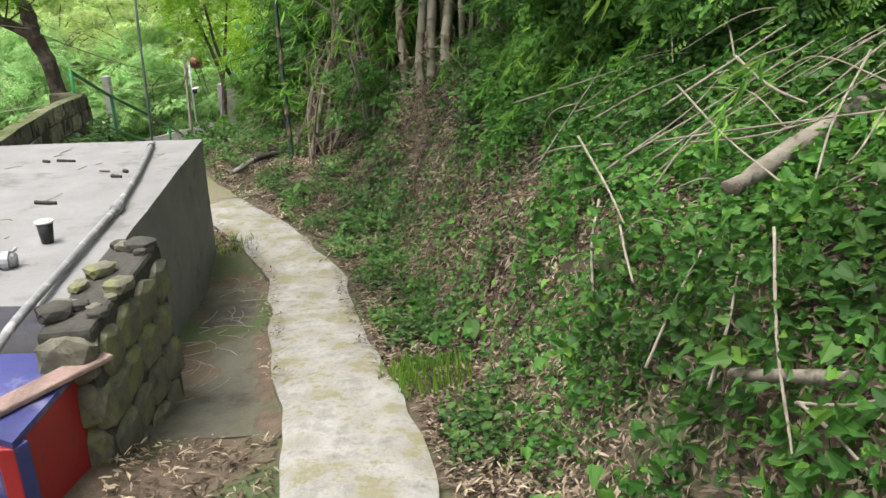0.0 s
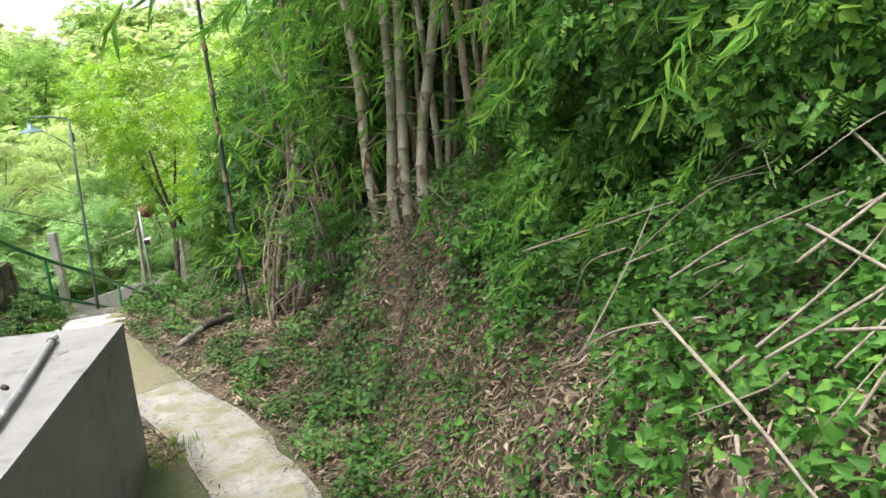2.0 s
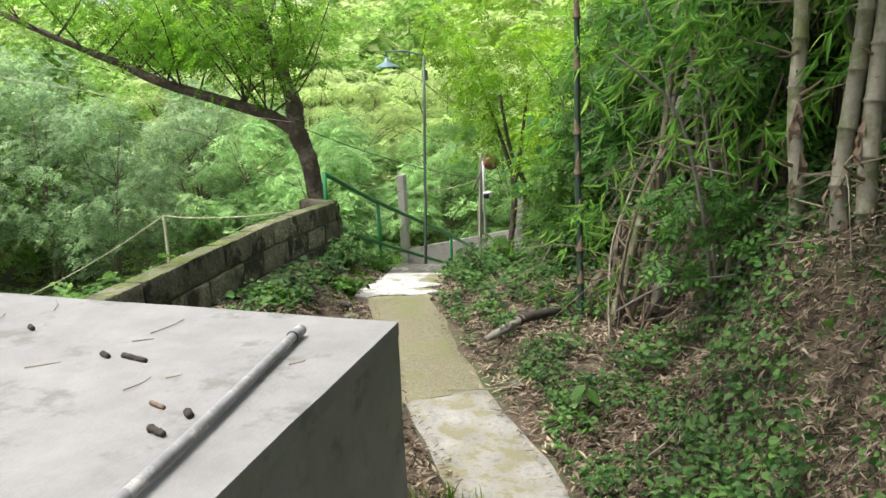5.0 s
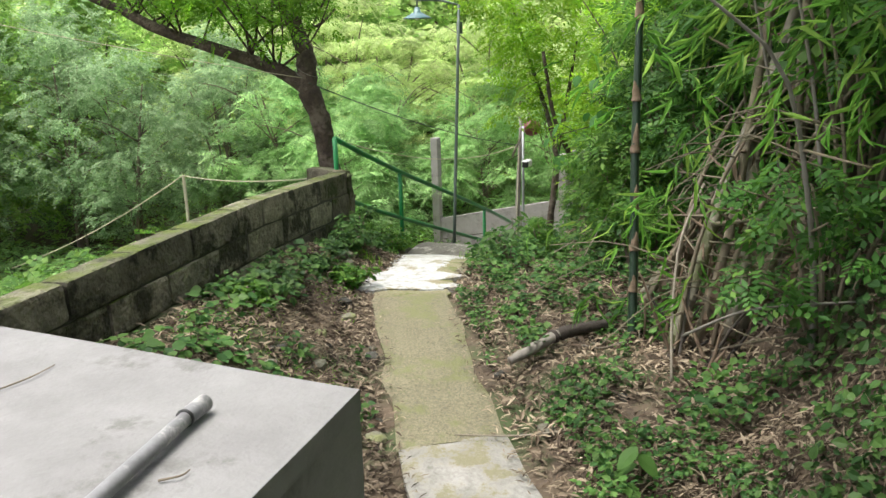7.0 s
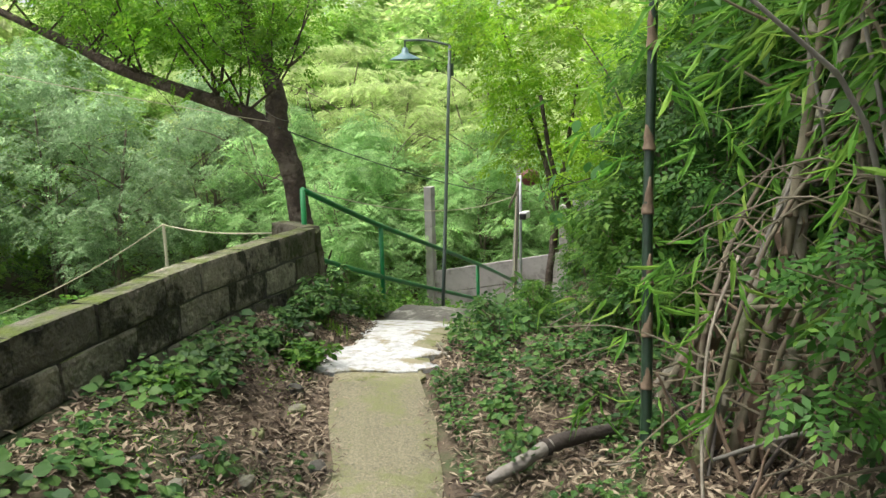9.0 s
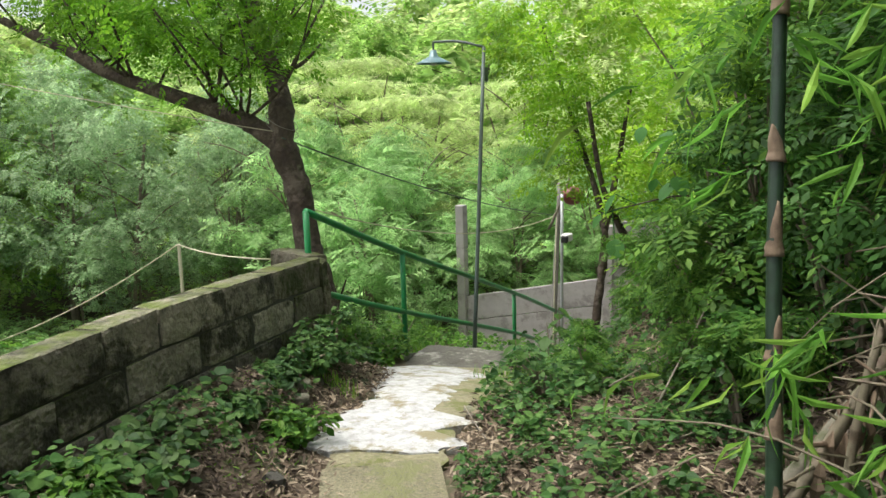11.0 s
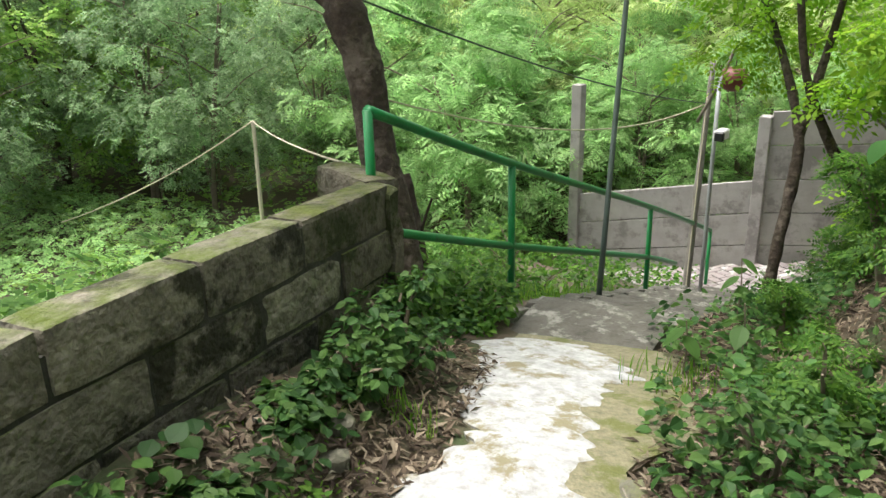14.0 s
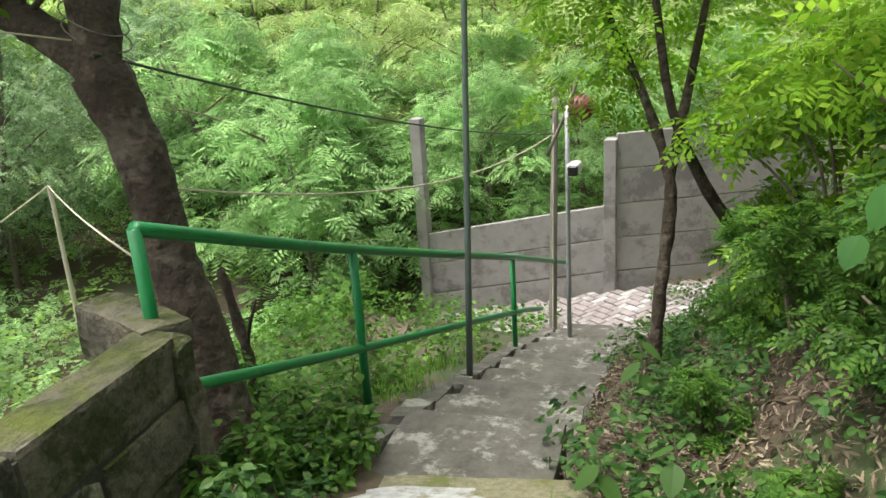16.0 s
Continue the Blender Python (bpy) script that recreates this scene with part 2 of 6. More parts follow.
L_grass = leaf_mat("grass_blade", [(0.102, 0.232, 0.023), (0.160, 0.334, 0.035), (0.246, 0.392, 0.058)], 0.5)

# ---- mesh tools ----
RNG = np.random.default_rng(7)


def make_mesh(name, v, f, smooth=False):
    me = bpy.data.meshes.new(name)
    me.from_pydata(np.asarray(v, dtype=float).tolist(), [], f if isinstance(f, list) else f.tolist())
    if smooth:
        me.shade_smooth()
    me.update()
    return me


def part(name, geo, material, parent=None, label="", smooth=False):
    """One mesh object from a bmesh or a pair of vertices and faces."""
    if isinstance(geo, bmesh.types.BMesh):
        me = bpy.data.meshes.new(name)
        geo.to_mesh(me)
        geo.free()
        if smooth:
            me.shade_smooth()
    elif isinstance(geo, bpy.types.Mesh):
        me = geo
    else:
        me = make_mesh(name, geo[0], geo[1], smooth)
    if not me.materials:
        me.materials.append(material)
    ob = new(name, me)
    ob.parent = parent
    if label:
        ob["label"] = label
    return ob


def thing(name, label, category, group="", at=(0, 0, 0)):
    e = new(name)
    e.empty_display_size = 0.1
    e.location = at
    return tagged(e, label, category, group)


def merge(geos):
    vs, fs, k = [], [], 0
    for v, f in geos:
        vs.append(np.asarray(v, dtype=float))
        fs += [[i + k for i in q] for q in f]
        k += len(v)
    return np.vstack(vs), fs


def curve_points(pts, n):
    """A smooth line through the points."""
    p = np.asarray(pts, dtype=float)
    if len(p) < 3:
        t = np.linspace(0, 1, n)[:, None]
        return p[0] * (1 - t) + p[-1] * t
    q = np.vstack([2 * p[0] - p[1], p, 2 * p[-1] - p[-2]])
    out = []
    for u in np.linspace(0, len(p) - 1 - 1e-6, n):
        i = int(u)
        t = u - i
        a, b, c, d = q[i:i + 4]
        out.append(0.5 * ((2 * b) + (c - a) * t + (2 * a - 5 * b + 4 * c - d) * t * t + (3 * b - a - 3 * c + d) * t ** 3))
    return np.array(out)


def tube(pts, radii, sides=8, n=None, wob=0.0, seed=0):
    """A closed tube along a line, with a radius at each point."""
    p = curve_points(pts, n) if n else np.asarray(pts, dtype=float)
    r = np.interp(np.linspace(0, 1, len(p)), np.linspace(0, 1, len(np.atleast_1d(radii))), np.atleast_1d(radii))
    rg = np.random.default_rng(seed)
    if wob:
        r = r * (1 + wob * rg.standard_normal(len(r)))
    t = np.gradient(p, axis=0)
    t /= np.linalg.norm(t, axis=1)[:, None] + 1e-9
    ref = np.array([0.0, 0, 1]) if abs(t[0][2]) < 0.8 else np.array([1.0, 0, 0])
    v, f = [], []
    a = np.linspace(0, 2 * np.pi, sides, endpoint=False)
    for i in range(len(p)):
        x = np.cross(ref, t[i])
        x /= np.linalg.norm(x) + 1e-9
        y = np.cross(t[i], x)
        rr = r[i] * (1 + (wob * 0.7 * rg.standard_normal(sides) if wob else 0))
        v.append(p[i] + (np.cos(a) * rr)[:, None] * x + (np.sin(a) * rr)[:, None] * y)
    for i in range(len(p) - 1):
        for j in range(sides):
            k = (j + 1) % sides
            f.append([i * sides + j, i * sides + k, (i + 1) * sides + k, (i + 1) * sides + j])
    f.append(list(range(sides))[::-1])
    f.append([(len(p) - 1) * sides + j for j in range(sides)])
    return np.vstack(v), f


def box_bm(sx, sy, sz, bevel=0.01, seg=2, jitter=0.0, seed=0):
    """A box that stands on its base, with worn edges."""
    bm = bmesh.new()
    bmesh.ops.create_cube(bm, size=1)
    bmesh.ops.scale(bm, vec=(sx, sy, sz), verts=bm.verts)
    bmesh.ops.translate(bm, vec=(0, 0, sz / 2), verts=bm.verts)
    if jitter:
        rg = random.Random(seed)
        for v in bm.verts:
            v.co += Vector([rg.uniform(-jitter, jitter) for _ in range(3)])
    if bevel:
        bmesh.ops.bevel(bm, geom=bm.edges[:], offset=bevel, segments=seg, affect='EDGES', profile=0.5)
    return bm


def ring_lathe(profile, sides=20):
    """A turned shape from radius and height pairs."""
    a = np.linspace(0, 2 * np.pi, sides, endpoint=False)
    v, f = [], []
    for r, z in profile:
        v.append(np.stack([r * np.cos(a), r * np.sin(a), np.full(sides, z)], 1))
    for i in range(len(profile) - 1):
        for j in range(sides):
            k = (j + 1) % sides
            f.append([i * sides + j, i * sides + k, (i + 1) * sides + k, (i + 1) * sides + j])
    f.append(list(range(sides))[::-1])
    f.append([(len(profile) - 1) * sides + j for j in range(sides)])
    return np.vstack(v), f


# ---- leaf shapes: the stalk at 0, the tip along +y, about 1 long ----


def lance(w=0.16, droop=0.18):
    v = [(0, 0, 0), (-w, 0.35, 0.04), (0, 0.4, 0), (w, 0.35, 0.04), (-w * 0.7, 0.7, -droop * 0.4), (0, 0.72, -droop * 0.5), (w * 0.7, 0.7, -droop * 0.4), (0, 1, -droop)]
    f = [[0, 2, 1], [0, 3, 2], [1, 2, 5, 4], [2, 3, 6, 5], [4, 5, 7], [5, 6, 7]]
    return np.array(v, dtype=float), f


def oval(w=0.32):
    v = [(0, 0, 0), (-w, 0.28, 0.06), (-w * 0.95, 0.6, 0.03), (0, 1, -0.1), (w * 0.95, 0.6, 0.03), (w, 0.28, 0.06), (0, 0.45, -0.02)]
    f = [[0, 6, 1], [1, 6, 2], [2, 6, 3], [3, 6, 4], [4, 6, 5], [5, 6, 0]]
    return np.array(v, dtype=float), f


def round_leaf(w=0.4, n=7):
    """A broad leaf with a smooth outline, folded a little at its rib."""
    ys = np.linspace(0, 1, n)
    hw = w * np.sin(np.pi * ys ** 0.8) ** 0.8
    v = [(0, y, -0.12 * y * y) for y in ys]
    v += [(-h, y, 0.1 * h - 0.12 * y * y) for h, y in zip(hw, ys)] + [(h, y, 0.1 * h - 0.12 * y * y) for h, y in zip(hw, ys)]
    f = []
    for i in range(n - 1):
        f += [[i, i + 1, n + i + 1, n + i], [i + 1, i, 2 * n + i, 2 * n + i + 1]]
    return np.array(v, dtype=float), f


def lobed():
    o = [(0, 0), (-0.2, -0.1), (-0.34, 0.02), (-0.46, 0.3), (-0.27, 0.38), (-0.24, 0.62), (0, 1.0), (0.24, 0.62), (0.27, 0.38), (0.46, 0.3), (0.34, 0.02), (0.2, -0.1)]
    v = [(x, y, 0.16 * abs(x) - 0.22 * y * y) for x, y in o]
    f = [[0, 6, 5, 4, 3, 2, 1], [0, 11, 10, 9, 8, 7, 6]]
    return np.array(v, dtype=float), f


def pinnate(pairs=5, w=0.10, length=0.36):
    """A sprig: narrow leaflets in pairs along a bent rib."""
    geos = []
    for i in range(pairs):
        y = 0.15 + 0.75 * i / pairs
        z = -0.25 * y * y
        ln = length * (1 - 0.45 * i / pairs)
        for s in (-1, 1):
            d = np.array([s * 0.85, 0.5, -0.15])
            e = np.array([0.5 * -s, 0.85, 0]) * w
            b = np.array([0, y, z])
            geos.append(([b, b + d * ln * 0.5 + e, b + d * ln, b + d * ln * 0.5 - e], [[0, 1, 2, 3]]))
    b = np.array([0, 0.9, -0.22])
    geos.append(([b, b + (w, 0.15, -0.03), b + (0, 0.32, -0.1), b + (-w, 0.15, -0.03)], [[0, 1, 2, 3]]))
    return merge(geos)


def frond(pairs=7, w=0.05):
    """A feathery spray: many thin leaflets on side ribs."""
    geos = []
    for i in range(pairs):
        y = 0.1 + 0.85 * i / pairs
        z = -0.3 * y * y
        ln = 0.42 * (1 - 0.5 * (i / pairs) ** 2)
        for s in (-1, 1):
            d = np.array([s * 0.93, 0.3, -0.25])
            e = np.array([0, 1, 0.1]) * w
            b = np.array([0, y, z])
            geos.append(([b - e, b + d * ln * 0.55 - e, b + d * ln, b + d * ln * 0.5 + e], [[0, 1, 2, 3]]))
    return merge(geos)


def frames_from(nrm, heading):
    """Bases with z along the normals and y turned by the heading."""
    n = nrm / (np.linalg.norm(nrm, axis=1)[:, None] + 1e-9)
    ref = np.stack([np.cos(heading), np.sin(heading), 0.01 * np.ones(len(n))], 1)
    y = ref - n * np.sum(ref * n, 1)[:, None]
    y /= np.linalg.norm(y, axis=1)[:, None] + 1e-9
    x = np.cross(y, n)
    return np.stack([x, y, n], 2)


def scatter(template, pos, basis, size):
    """All copies of a leaf shape, joined."""
    tv, tf = template
    k, n = len(tv), len(pos)
    v = np.einsum('nij,kj->nki', basis, tv) * np.asarray(size)[:, None, None] + np.asarray(pos)[:, None, :]
    f = []
    for q in tf:
        a = np.array(q)[None, :] + (np.arange(n) * k)[:, None]
        f += a.tolist()
    return v.reshape(-1, 3), f


T_lance, T_bam, T_oval, T_lobed = lance(0.13), lance(0.06, 0.32), oval(), lobed()
T_pin, T_pin3, T_frond = pinnate(4, 0.075, 0.38), pinnate(3, 0.13, 0.42), frond(5, 0.06)
T_quad = (np.array([(0, 0, 0), (-0.3, 0.5, 0.1), (0, 1, 0), (0.3, 0.5, 0.1)], dtype=float), [[0, 2, 1], [0, 3, 2]])
T_chip = (np.array([(-0.05, 0, 0), (0.05, 0, 0.02), (0.11, 0.5, 0.09), (0.03, 1, 0.01), (-0.04, 0.98, 0), (-0.09, 0.5, 0.05)], dtype=float), [[0, 1, 2, 5], [5, 2, 3, 4]])


def noise2(x, y, s, seed=0.0):
    return np.array([noise.noise(Vector((a * s, b * s, seed))) for a, b in zip(x, y)])

# ---- the lie of the land ----
CY = [-60, -3, -1.5, 0, 1.65, 2.5, 3.1, 4.0, 4.75, 5.75, 6.6, 7.1, 7.6, 8.2, 9.05, 9.7, 10.6, 12, 13.5, 15.7, 17.5, 24, 400]
CX = [1.5, 0.55, 0.45, 0.35, 0.175, -0.02, -0.22, -0.45, -0.64, -1.16, -1.87, -2.22, -2.56, -2.98, -3.33, -3.6, -3.88, -4.1, -4.35, -4.6, -4.75, -5, -5]
CZ = [0.7, 0.55, 0.52, 0.47, 0.35, 0.22, 0.11, -0.02, -0.08, -0.1, -0.06, -0.03, -0.01, 0, -0.07, -0.21, -0.43, -0.9, -1.43, -2.2, -2.3, -2.4, -2.4]


def centre(y):
    """The line walked: its x, height and cosine of its slant at y."""
    x = np.interp(y, CY, CX)
    dx = (np.interp(np.asarray(y) + 0.4, CY, CX) - np.interp(np.asarray(y) - 0.4, CY, CX)) / 0.8
    return x, np.interp(y, CY, CZ), 1 / np.sqrt(1 + dx * dx)


def paving_z(x, y):
    return -2.33 + 0.22 * (np.clip(x, -9, -3.5) + 4.97)


def smooth01(t):
    t = np.clip(t, 0, 1)
    return t * t * (3 - 2 * t)


def ground(x, y):
    x, y = np.asarray(x, dtype=float), np.asarray(y, dtype=float)
    cx, cz, co = centre(y)
    s = (x - cx) * co
    d = np.maximum(0, s - 0.3)
    d0 = np.interp(y, [0, 3, 4.5, 6.3, 7.2, 8, 8.7, 9.5, 11, 14], [0.3, 0.3, 0.35, 0.6, 1.0, 1.25, 1.2, 0.95, 0.45, 0.4])
    rise = np.interp(y, [0, 4, 6.3, 7.2, 8, 9.3, 11, 13, 15.7], [0.55, 0.6, 0.85, 0.65, 0.55, 0.3, 0.35, 0.55, 0.5])
    slope = np.interp(y, [0, 7.5, 9.5, 14, 20], [0.55, 0.55, 0.35, 0.35, 0.3])
    up = 0.12 * d + rise * smooth01((d - d0) / 0.6) + slope * np.minimum(np.maximum(0, d - d0 - 0.3), 8)
    a = np.interp(y, [4.8, 6, 8, 9.5, 10.5, 13, 15.5, 17], [6.0, 2.3, 1.5, 1.2, 0.65, 0.65, 3.0, 5.0])
    e = np.maximum(0, -s - a)
    z = cz - 0.04 + up - 0.38 * np.maximum(0, e - 0.1) - 0.03 * e
    low = paving_z(x, y) - 0.05
    floor_z = np.where(e > 0, np.maximum(-2.9 - 0.02 * e, -5.0), -99)
    z = np.where(e > 0, np.maximum(z, floor_z), z)
    k = smooth01((y - 15.2) / 0.7) * smooth01((-3.2 - x) / 0.8) * smooth01((x + 10.5) / 1.0) * smooth01((19.5 - y) / 1.0)
    z = z * (1 - k) + low * k
    k2 = smooth01((y - 10.4) / 0.4) * smooth01((15.9 - y) / 0.2) * smooth01((0.37 - s) / 0.06) * smooth01((0.58 + s) / 0.1)
    z = z - 0.14 * k2 + 0.13 * smooth01((s - 0.3) / 0.12) * smooth01((1.2 - s) / 0.6) * smooth01((y - 10.5) / 0.4) * smooth01((15.6 - y) / 0.4)
    k3 = smooth01((5.1 - y) / 0.3) * smooth01((-0.25 - s) / 0.15)
    z = z - 0.06 * k3
    wide = (cx - np.interp(y, [5.62, 9.5], [-3.33, -4.32])) * co
    foot = np.interp(y, [5.2, 5.6, 6.5, 7.9, 8.6, 9.3, 9.9], [0.3, 0.34, 0.30, 0.22, 0.15, -0.02, -0.3])
    heap = smooth01((-s - 0.32) / np.maximum(0.3, wide - 0.42)) * smooth01((y - 5.0) / 0.3) * smooth01((9.8 - y) / 0.4) * smooth01((wide + 0.35 + s) / 0.3)
    z = z + np.maximum(0, foot - z) * heap
    w = -(x + 4) * 0.5 + (y - 10) * 0.87
    hill = 0.13 * np.maximum(0, w - 26) ** 1.12
    z = z + np.minimum(hill, 11)
    far = smooth01((np.hypot(x, y) - 220) / 150)
    return z * (1 - far) + 5 * far


def axis(lo, hi, step, far, n):
    mid = np.arange(lo, hi + step / 2, step)
    g = np.geomspace(step * 2, far, n)
    return np.concatenate([lo - g[::-1], mid, hi + g])


def relief(x, y):
    """The small humps of the soil away from the path."""
    x, y = np.asarray(x, dtype=float), np.asarray(y, dtype=float)
    out = np.zeros_like(x)
    m = (np.abs(x + 2) < 9) & (np.abs(y - 8) < 14)
    out[m] = 0.05 * noise2(x[m], y[m], 1.7) + 0.022 * noise2(x[m], y[m], 5.0, 3.0)
    c = centre(y)
    return out * smooth01((np.abs((x - c[0]) * c[2]) - 0.3) / 0.3) * np.where(y > 15.5, 0.2, 1)


gx, gy = axis(-10, 5, 0.11, 420, 26), axis(-3, 19, 0.12, 420, 26)
X, Y = np.meshgrid(gx, gy)
Z = ground(X, Y) + relief(X, Y)
idx = np.arange(X.size).reshape(X.shape)
quads = np.stack([idx[:-1, :-1], idx[:-1, 1:], idx[1:, 1:], idx[1:, :-1]], -1).reshape(-1, 4)
g_ob = part("ground", (np.stack([X, Y, Z], -1).reshape(-1, 3), quads.tolist()), M_soil, smooth=True)
tagged(g_ob, "brown soil bank and valley floor under dry leaves", "ground", kind="structure")


def up_on(x, y):
    return float(ground(x, y) + relief([x], [y])[0])


# ---- the path ----


def strip(y0, y1, half, thick, lift, step=0.06, edge=0.03, seed=0, cells=9, side=None):
    """A concrete strip that follows the line walked, with broken edges."""
    ys = np.arange(y0, y1 + step / 2, step)
    cx, cz, co = centre(ys)
    rg = np.random.default_rng(seed)
    tx, ty = np.gradient(cx), np.gradient(ys)
    ln = np.hypot(tx, ty)
    nxv, nyv = ty / ln, -tx / ln
    top = []
    us = np.linspace(-1, 1, cells)
    ker = np.hanning(9) / 3.0 if edge < 0.03 else np.array([0.25, 0.6, 0.25])
    el = edge * np.convolve(rg.standard_normal(len(ys)), ker, 'same')
    er = edge * np.convolve(rg.standard_normal(len(ys)), ker, 'same')
    for i in range(len(ys)):
        hl, hr = (half + el[i], half + er[i]) if side is None else (np.interp(ys[i], side[0], side[1]) + el[i], np.interp(ys[i], side[0], side[2]) + er[i])
        for u in us:
            o = u * (hr if u > 0 else hl)
            x, y = cx[i] + nxv[i] * o, ys[i] + nyv[i] * o
            z = cz[i] + lift + 0.008 * noise.noise(Vector((x * 4, y * 4, seed))) - 0.012 * abs(u) ** 6
            top.append((x, y, z))
    top = np.array(top)
    n, c = len(ys), cells
    bot = top.copy()
    bot[:, 2] -= thick
    v = np.vstack([top, bot])
    f = []
    for i in range(n - 1):
        for j in range(c - 1):
            a = i * c + j
            f.append([a, a + 1, a + c + 1, a + c])
        for j, flip in ((0, True), (c - 1, False)):
            a, b = i * c + j, (i + 1) * c + j
            q = [a, b, b + n * c, a + n * c]
            f.append(q[::-1] if flip else q)
    for i in (0, n - 1):
        for j in range(c - 1):
            a = i * c + j
            q = [a, a + 1, a + 1 + n * c, a + n * c]
            f.append(q[::-1] if i else q)
    return v, f


path = thing("pavement", "narrow worn concrete footpath with moss and whitewash", "path")
path["kind"] = "structure"
part("slab", strip(-2.5, 3.9, 0.265, 0.1, 0.0, edge=0.014, seed=1), M_path, path, "pale worn concrete slab with mossy patches")
part("slab", strip(3.93, 6.55, 0.255, 0.1, 0.0, edge=0.024, seed=2), M_path, path, "pale worn concrete slab with a broken edge")
part("slab", strip(6.56, 8.2, 0.25, 0.1, -0.004, edge=0.024, seed=3), M_aggr, path, "tan pebbled concrete slab")
part("slab", strip(8.16, 10.42, 0.27, 0.1, -0.006, edge=0.03, seed=5, side=([8.1, 9.0, 9.4, 10.4], [0.28, 0.25, 0.3, 0.45], [0.26, 0.3, 0.5, 0.5])), M_mossy, path, "mossy tan concrete slab")
part("slab", strip(8.28, 10.33, 0.27, 0.1, 0.006, step=0.03, edge=0.07, seed=4, cells=13, side=([8.28, 8.4, 8.75, 9.0, 9.35, 9.8, 10.1, 10.33], [0.3, 0.43, 0.42, 0.24, 0.36, 0.5, 0.58, 0.36], [0.12, 0.3, 0.28, 0.15, 0.12, 0.2, 0.15, 0.0])), M_white, path, "rough whitewashed concrete patch")

# the sunken apron between tank and path
ay = np.arange(2.25, 4.95, 0.09)
av, af = [], []
for i, y in enumerate(ay):
    xl = np.interp(y, [2.2, 5.3], [-0.98, -1.45]) + 0.01
    c = centre(y)
    xr = c[0] - 0.25
    for j in range(9):
        u = j / 8
        x = xl * (1 - u) + xr * u
        z = c[1] - 0.075 - 0.03 * (1 - u) + 0.012 * noise.noise(Vector((x * 3, y * 3, 7)))
        av.append((x, y, z))
for i in range(len(ay) - 1):
    for j in range(8):
        a = i * 9 + j
        af.append([a, a + 1, a + 10, a + 9])
apron = bmesh.new()
vs = [apron.verts.new(v) for v in av]
fs = [apron.faces.new([vs[i] for i in q]) for q in af]
ext = bmesh.ops.extrude_face_region(apron, geom=fs)
bmesh.ops.translate(apron, vec=(0, 0, -0.08), verts=[g for g in ext["geom"] if isinstance(g, bmesh.types.BMVert)])
bmesh.ops.recalc_face_normals(apron, faces=apron.faces)
tagged(part("apron", apron, M_apron), "dark damp mossy concrete apron beside the tank", "pavement", kind="structure")

# ---- the concrete tank ----
TANK = [(-1.45, 5.3), (-0.97, 2.2), (-5.2, 2.2), (-5.2, 5.15)]
TOP = 0.8
tank = thing("water_tank", "low grey plastered concrete tank with flat top", "tank", at=(-3.0, 3.7, -0.3))


def tank_solid(z0, z1, inset, cuts):
    """A four-sided block over the tank's plan."""
    bm = bmesh.new()
    cxm, cym = sum(p[0] for p in TANK) / 4, sum(p[1] for p in TANK) / 4
    plan = [(x - inset * math.copysign(1, x - cxm), y - inset * math.copysign(1, y - cym)) for x, y in TANK]
    lo = [bm.verts.new((x + 3.0, y - 3.7, z0 + 0.3)) for x, y in plan]
    hi = [bm.verts.new((x + 3.0, y - 3.7, z1 + 0.3)) for x, y in plan]
    bm.faces.new(lo)
    bm.faces.new(hi[::-1])
    for i in range(4):
        j = (i + 1) % 4
        bm.faces.new([lo[j], lo[i], hi[i], hi[j]])
    bmesh.ops.recalc_face_normals(bm, faces=bm.faces)
    bmesh.ops.subdivide_edges(bm, edges=bm.edges[:], cuts=cuts, use_grid_fill=True)
    for v in bm.verts:
        q = v.co.copy()
        v.co += Vector((0.007 * noise.noise(q * 4), 0.007 * noise.noise(q * 4 + Vector((5, 0, 0))), 0.005 * noise.noise(q * 3 + Vector((0, 9, 0)))))
    return bm


part("wall", tank_solid(-0.45, TOP - 0.055, 0.003, 12), M_tank, tank, "grey plastered tank wall")
part("top_slab", tank_solid(TOP - 0.06, TOP, 0.0, 12), M_tank, tank, "smooth pale cement top")

# ---- the rubble pillar at the tank's corner ----
pillar = thing("rubble_pillar", "rubble stone pillar with mossy stones beside the tank", "pillar", at=(-0.90, 2.38, 0.12))


def stone_mesh(sx, sy, sz, seed):
    b = bmesh.new()
    bmesh.ops.create_icosphere(b, subdivisions=2, radius=0.5)
    off = Vector((seed * 3.1, seed, 0))
    for v in b.verts:
        c = v.co.copy()
        k = max(abs(c.x), abs(c.y), abs(c.z))
        c = c * (0.25 + 0.75 * 0.5 / k) * (1 + 0.16 * noise.noise(c * 2.5 + off))
        v.co = Vector((c.x * sx * 1.15, c.y * sy * 1.15, c.z * sz * 1.15))
    return b


core = box_bm(0.22, 0.74, 0.86, 0.02, 2, 0.012, 3)
for v in core.verts:
    if v.co.z > 0.4:
        v.co.z += 0.12 * (v.co.y) - 0.04
part("mortar_core", core, M_mortar, pillar, "dark crumbling mortar").location = (-0.03, 0, -0.12)
rs = random.Random(4)
for row in range(4):
    for col in range(4):
        b = stone_mesh(0.09, 0.18 + rs.uniform(-0.03, 0.03), 0.18, row * 7 + col)
        o = part("stone", b, M_stone, pillar)
        o.location = (0.05, -0.28 + col * 0.175 + (row % 2) * 0.04, -0.05 + row * 0.19 + 0.02 * col)
        o.rotation_euler = (rs.uniform(-0.08, 0.08), rs.uniform(-0.1, 0.1), rs.uniform(-0.1, 0.1))
    b = stone_mesh(0.19, 0.10, 0.17, row * 5 + 31)
    o = part("stone", b, M_stone, pillar)
    o.location = (-0.03, -0.36, -0.03 + row * 0.19)

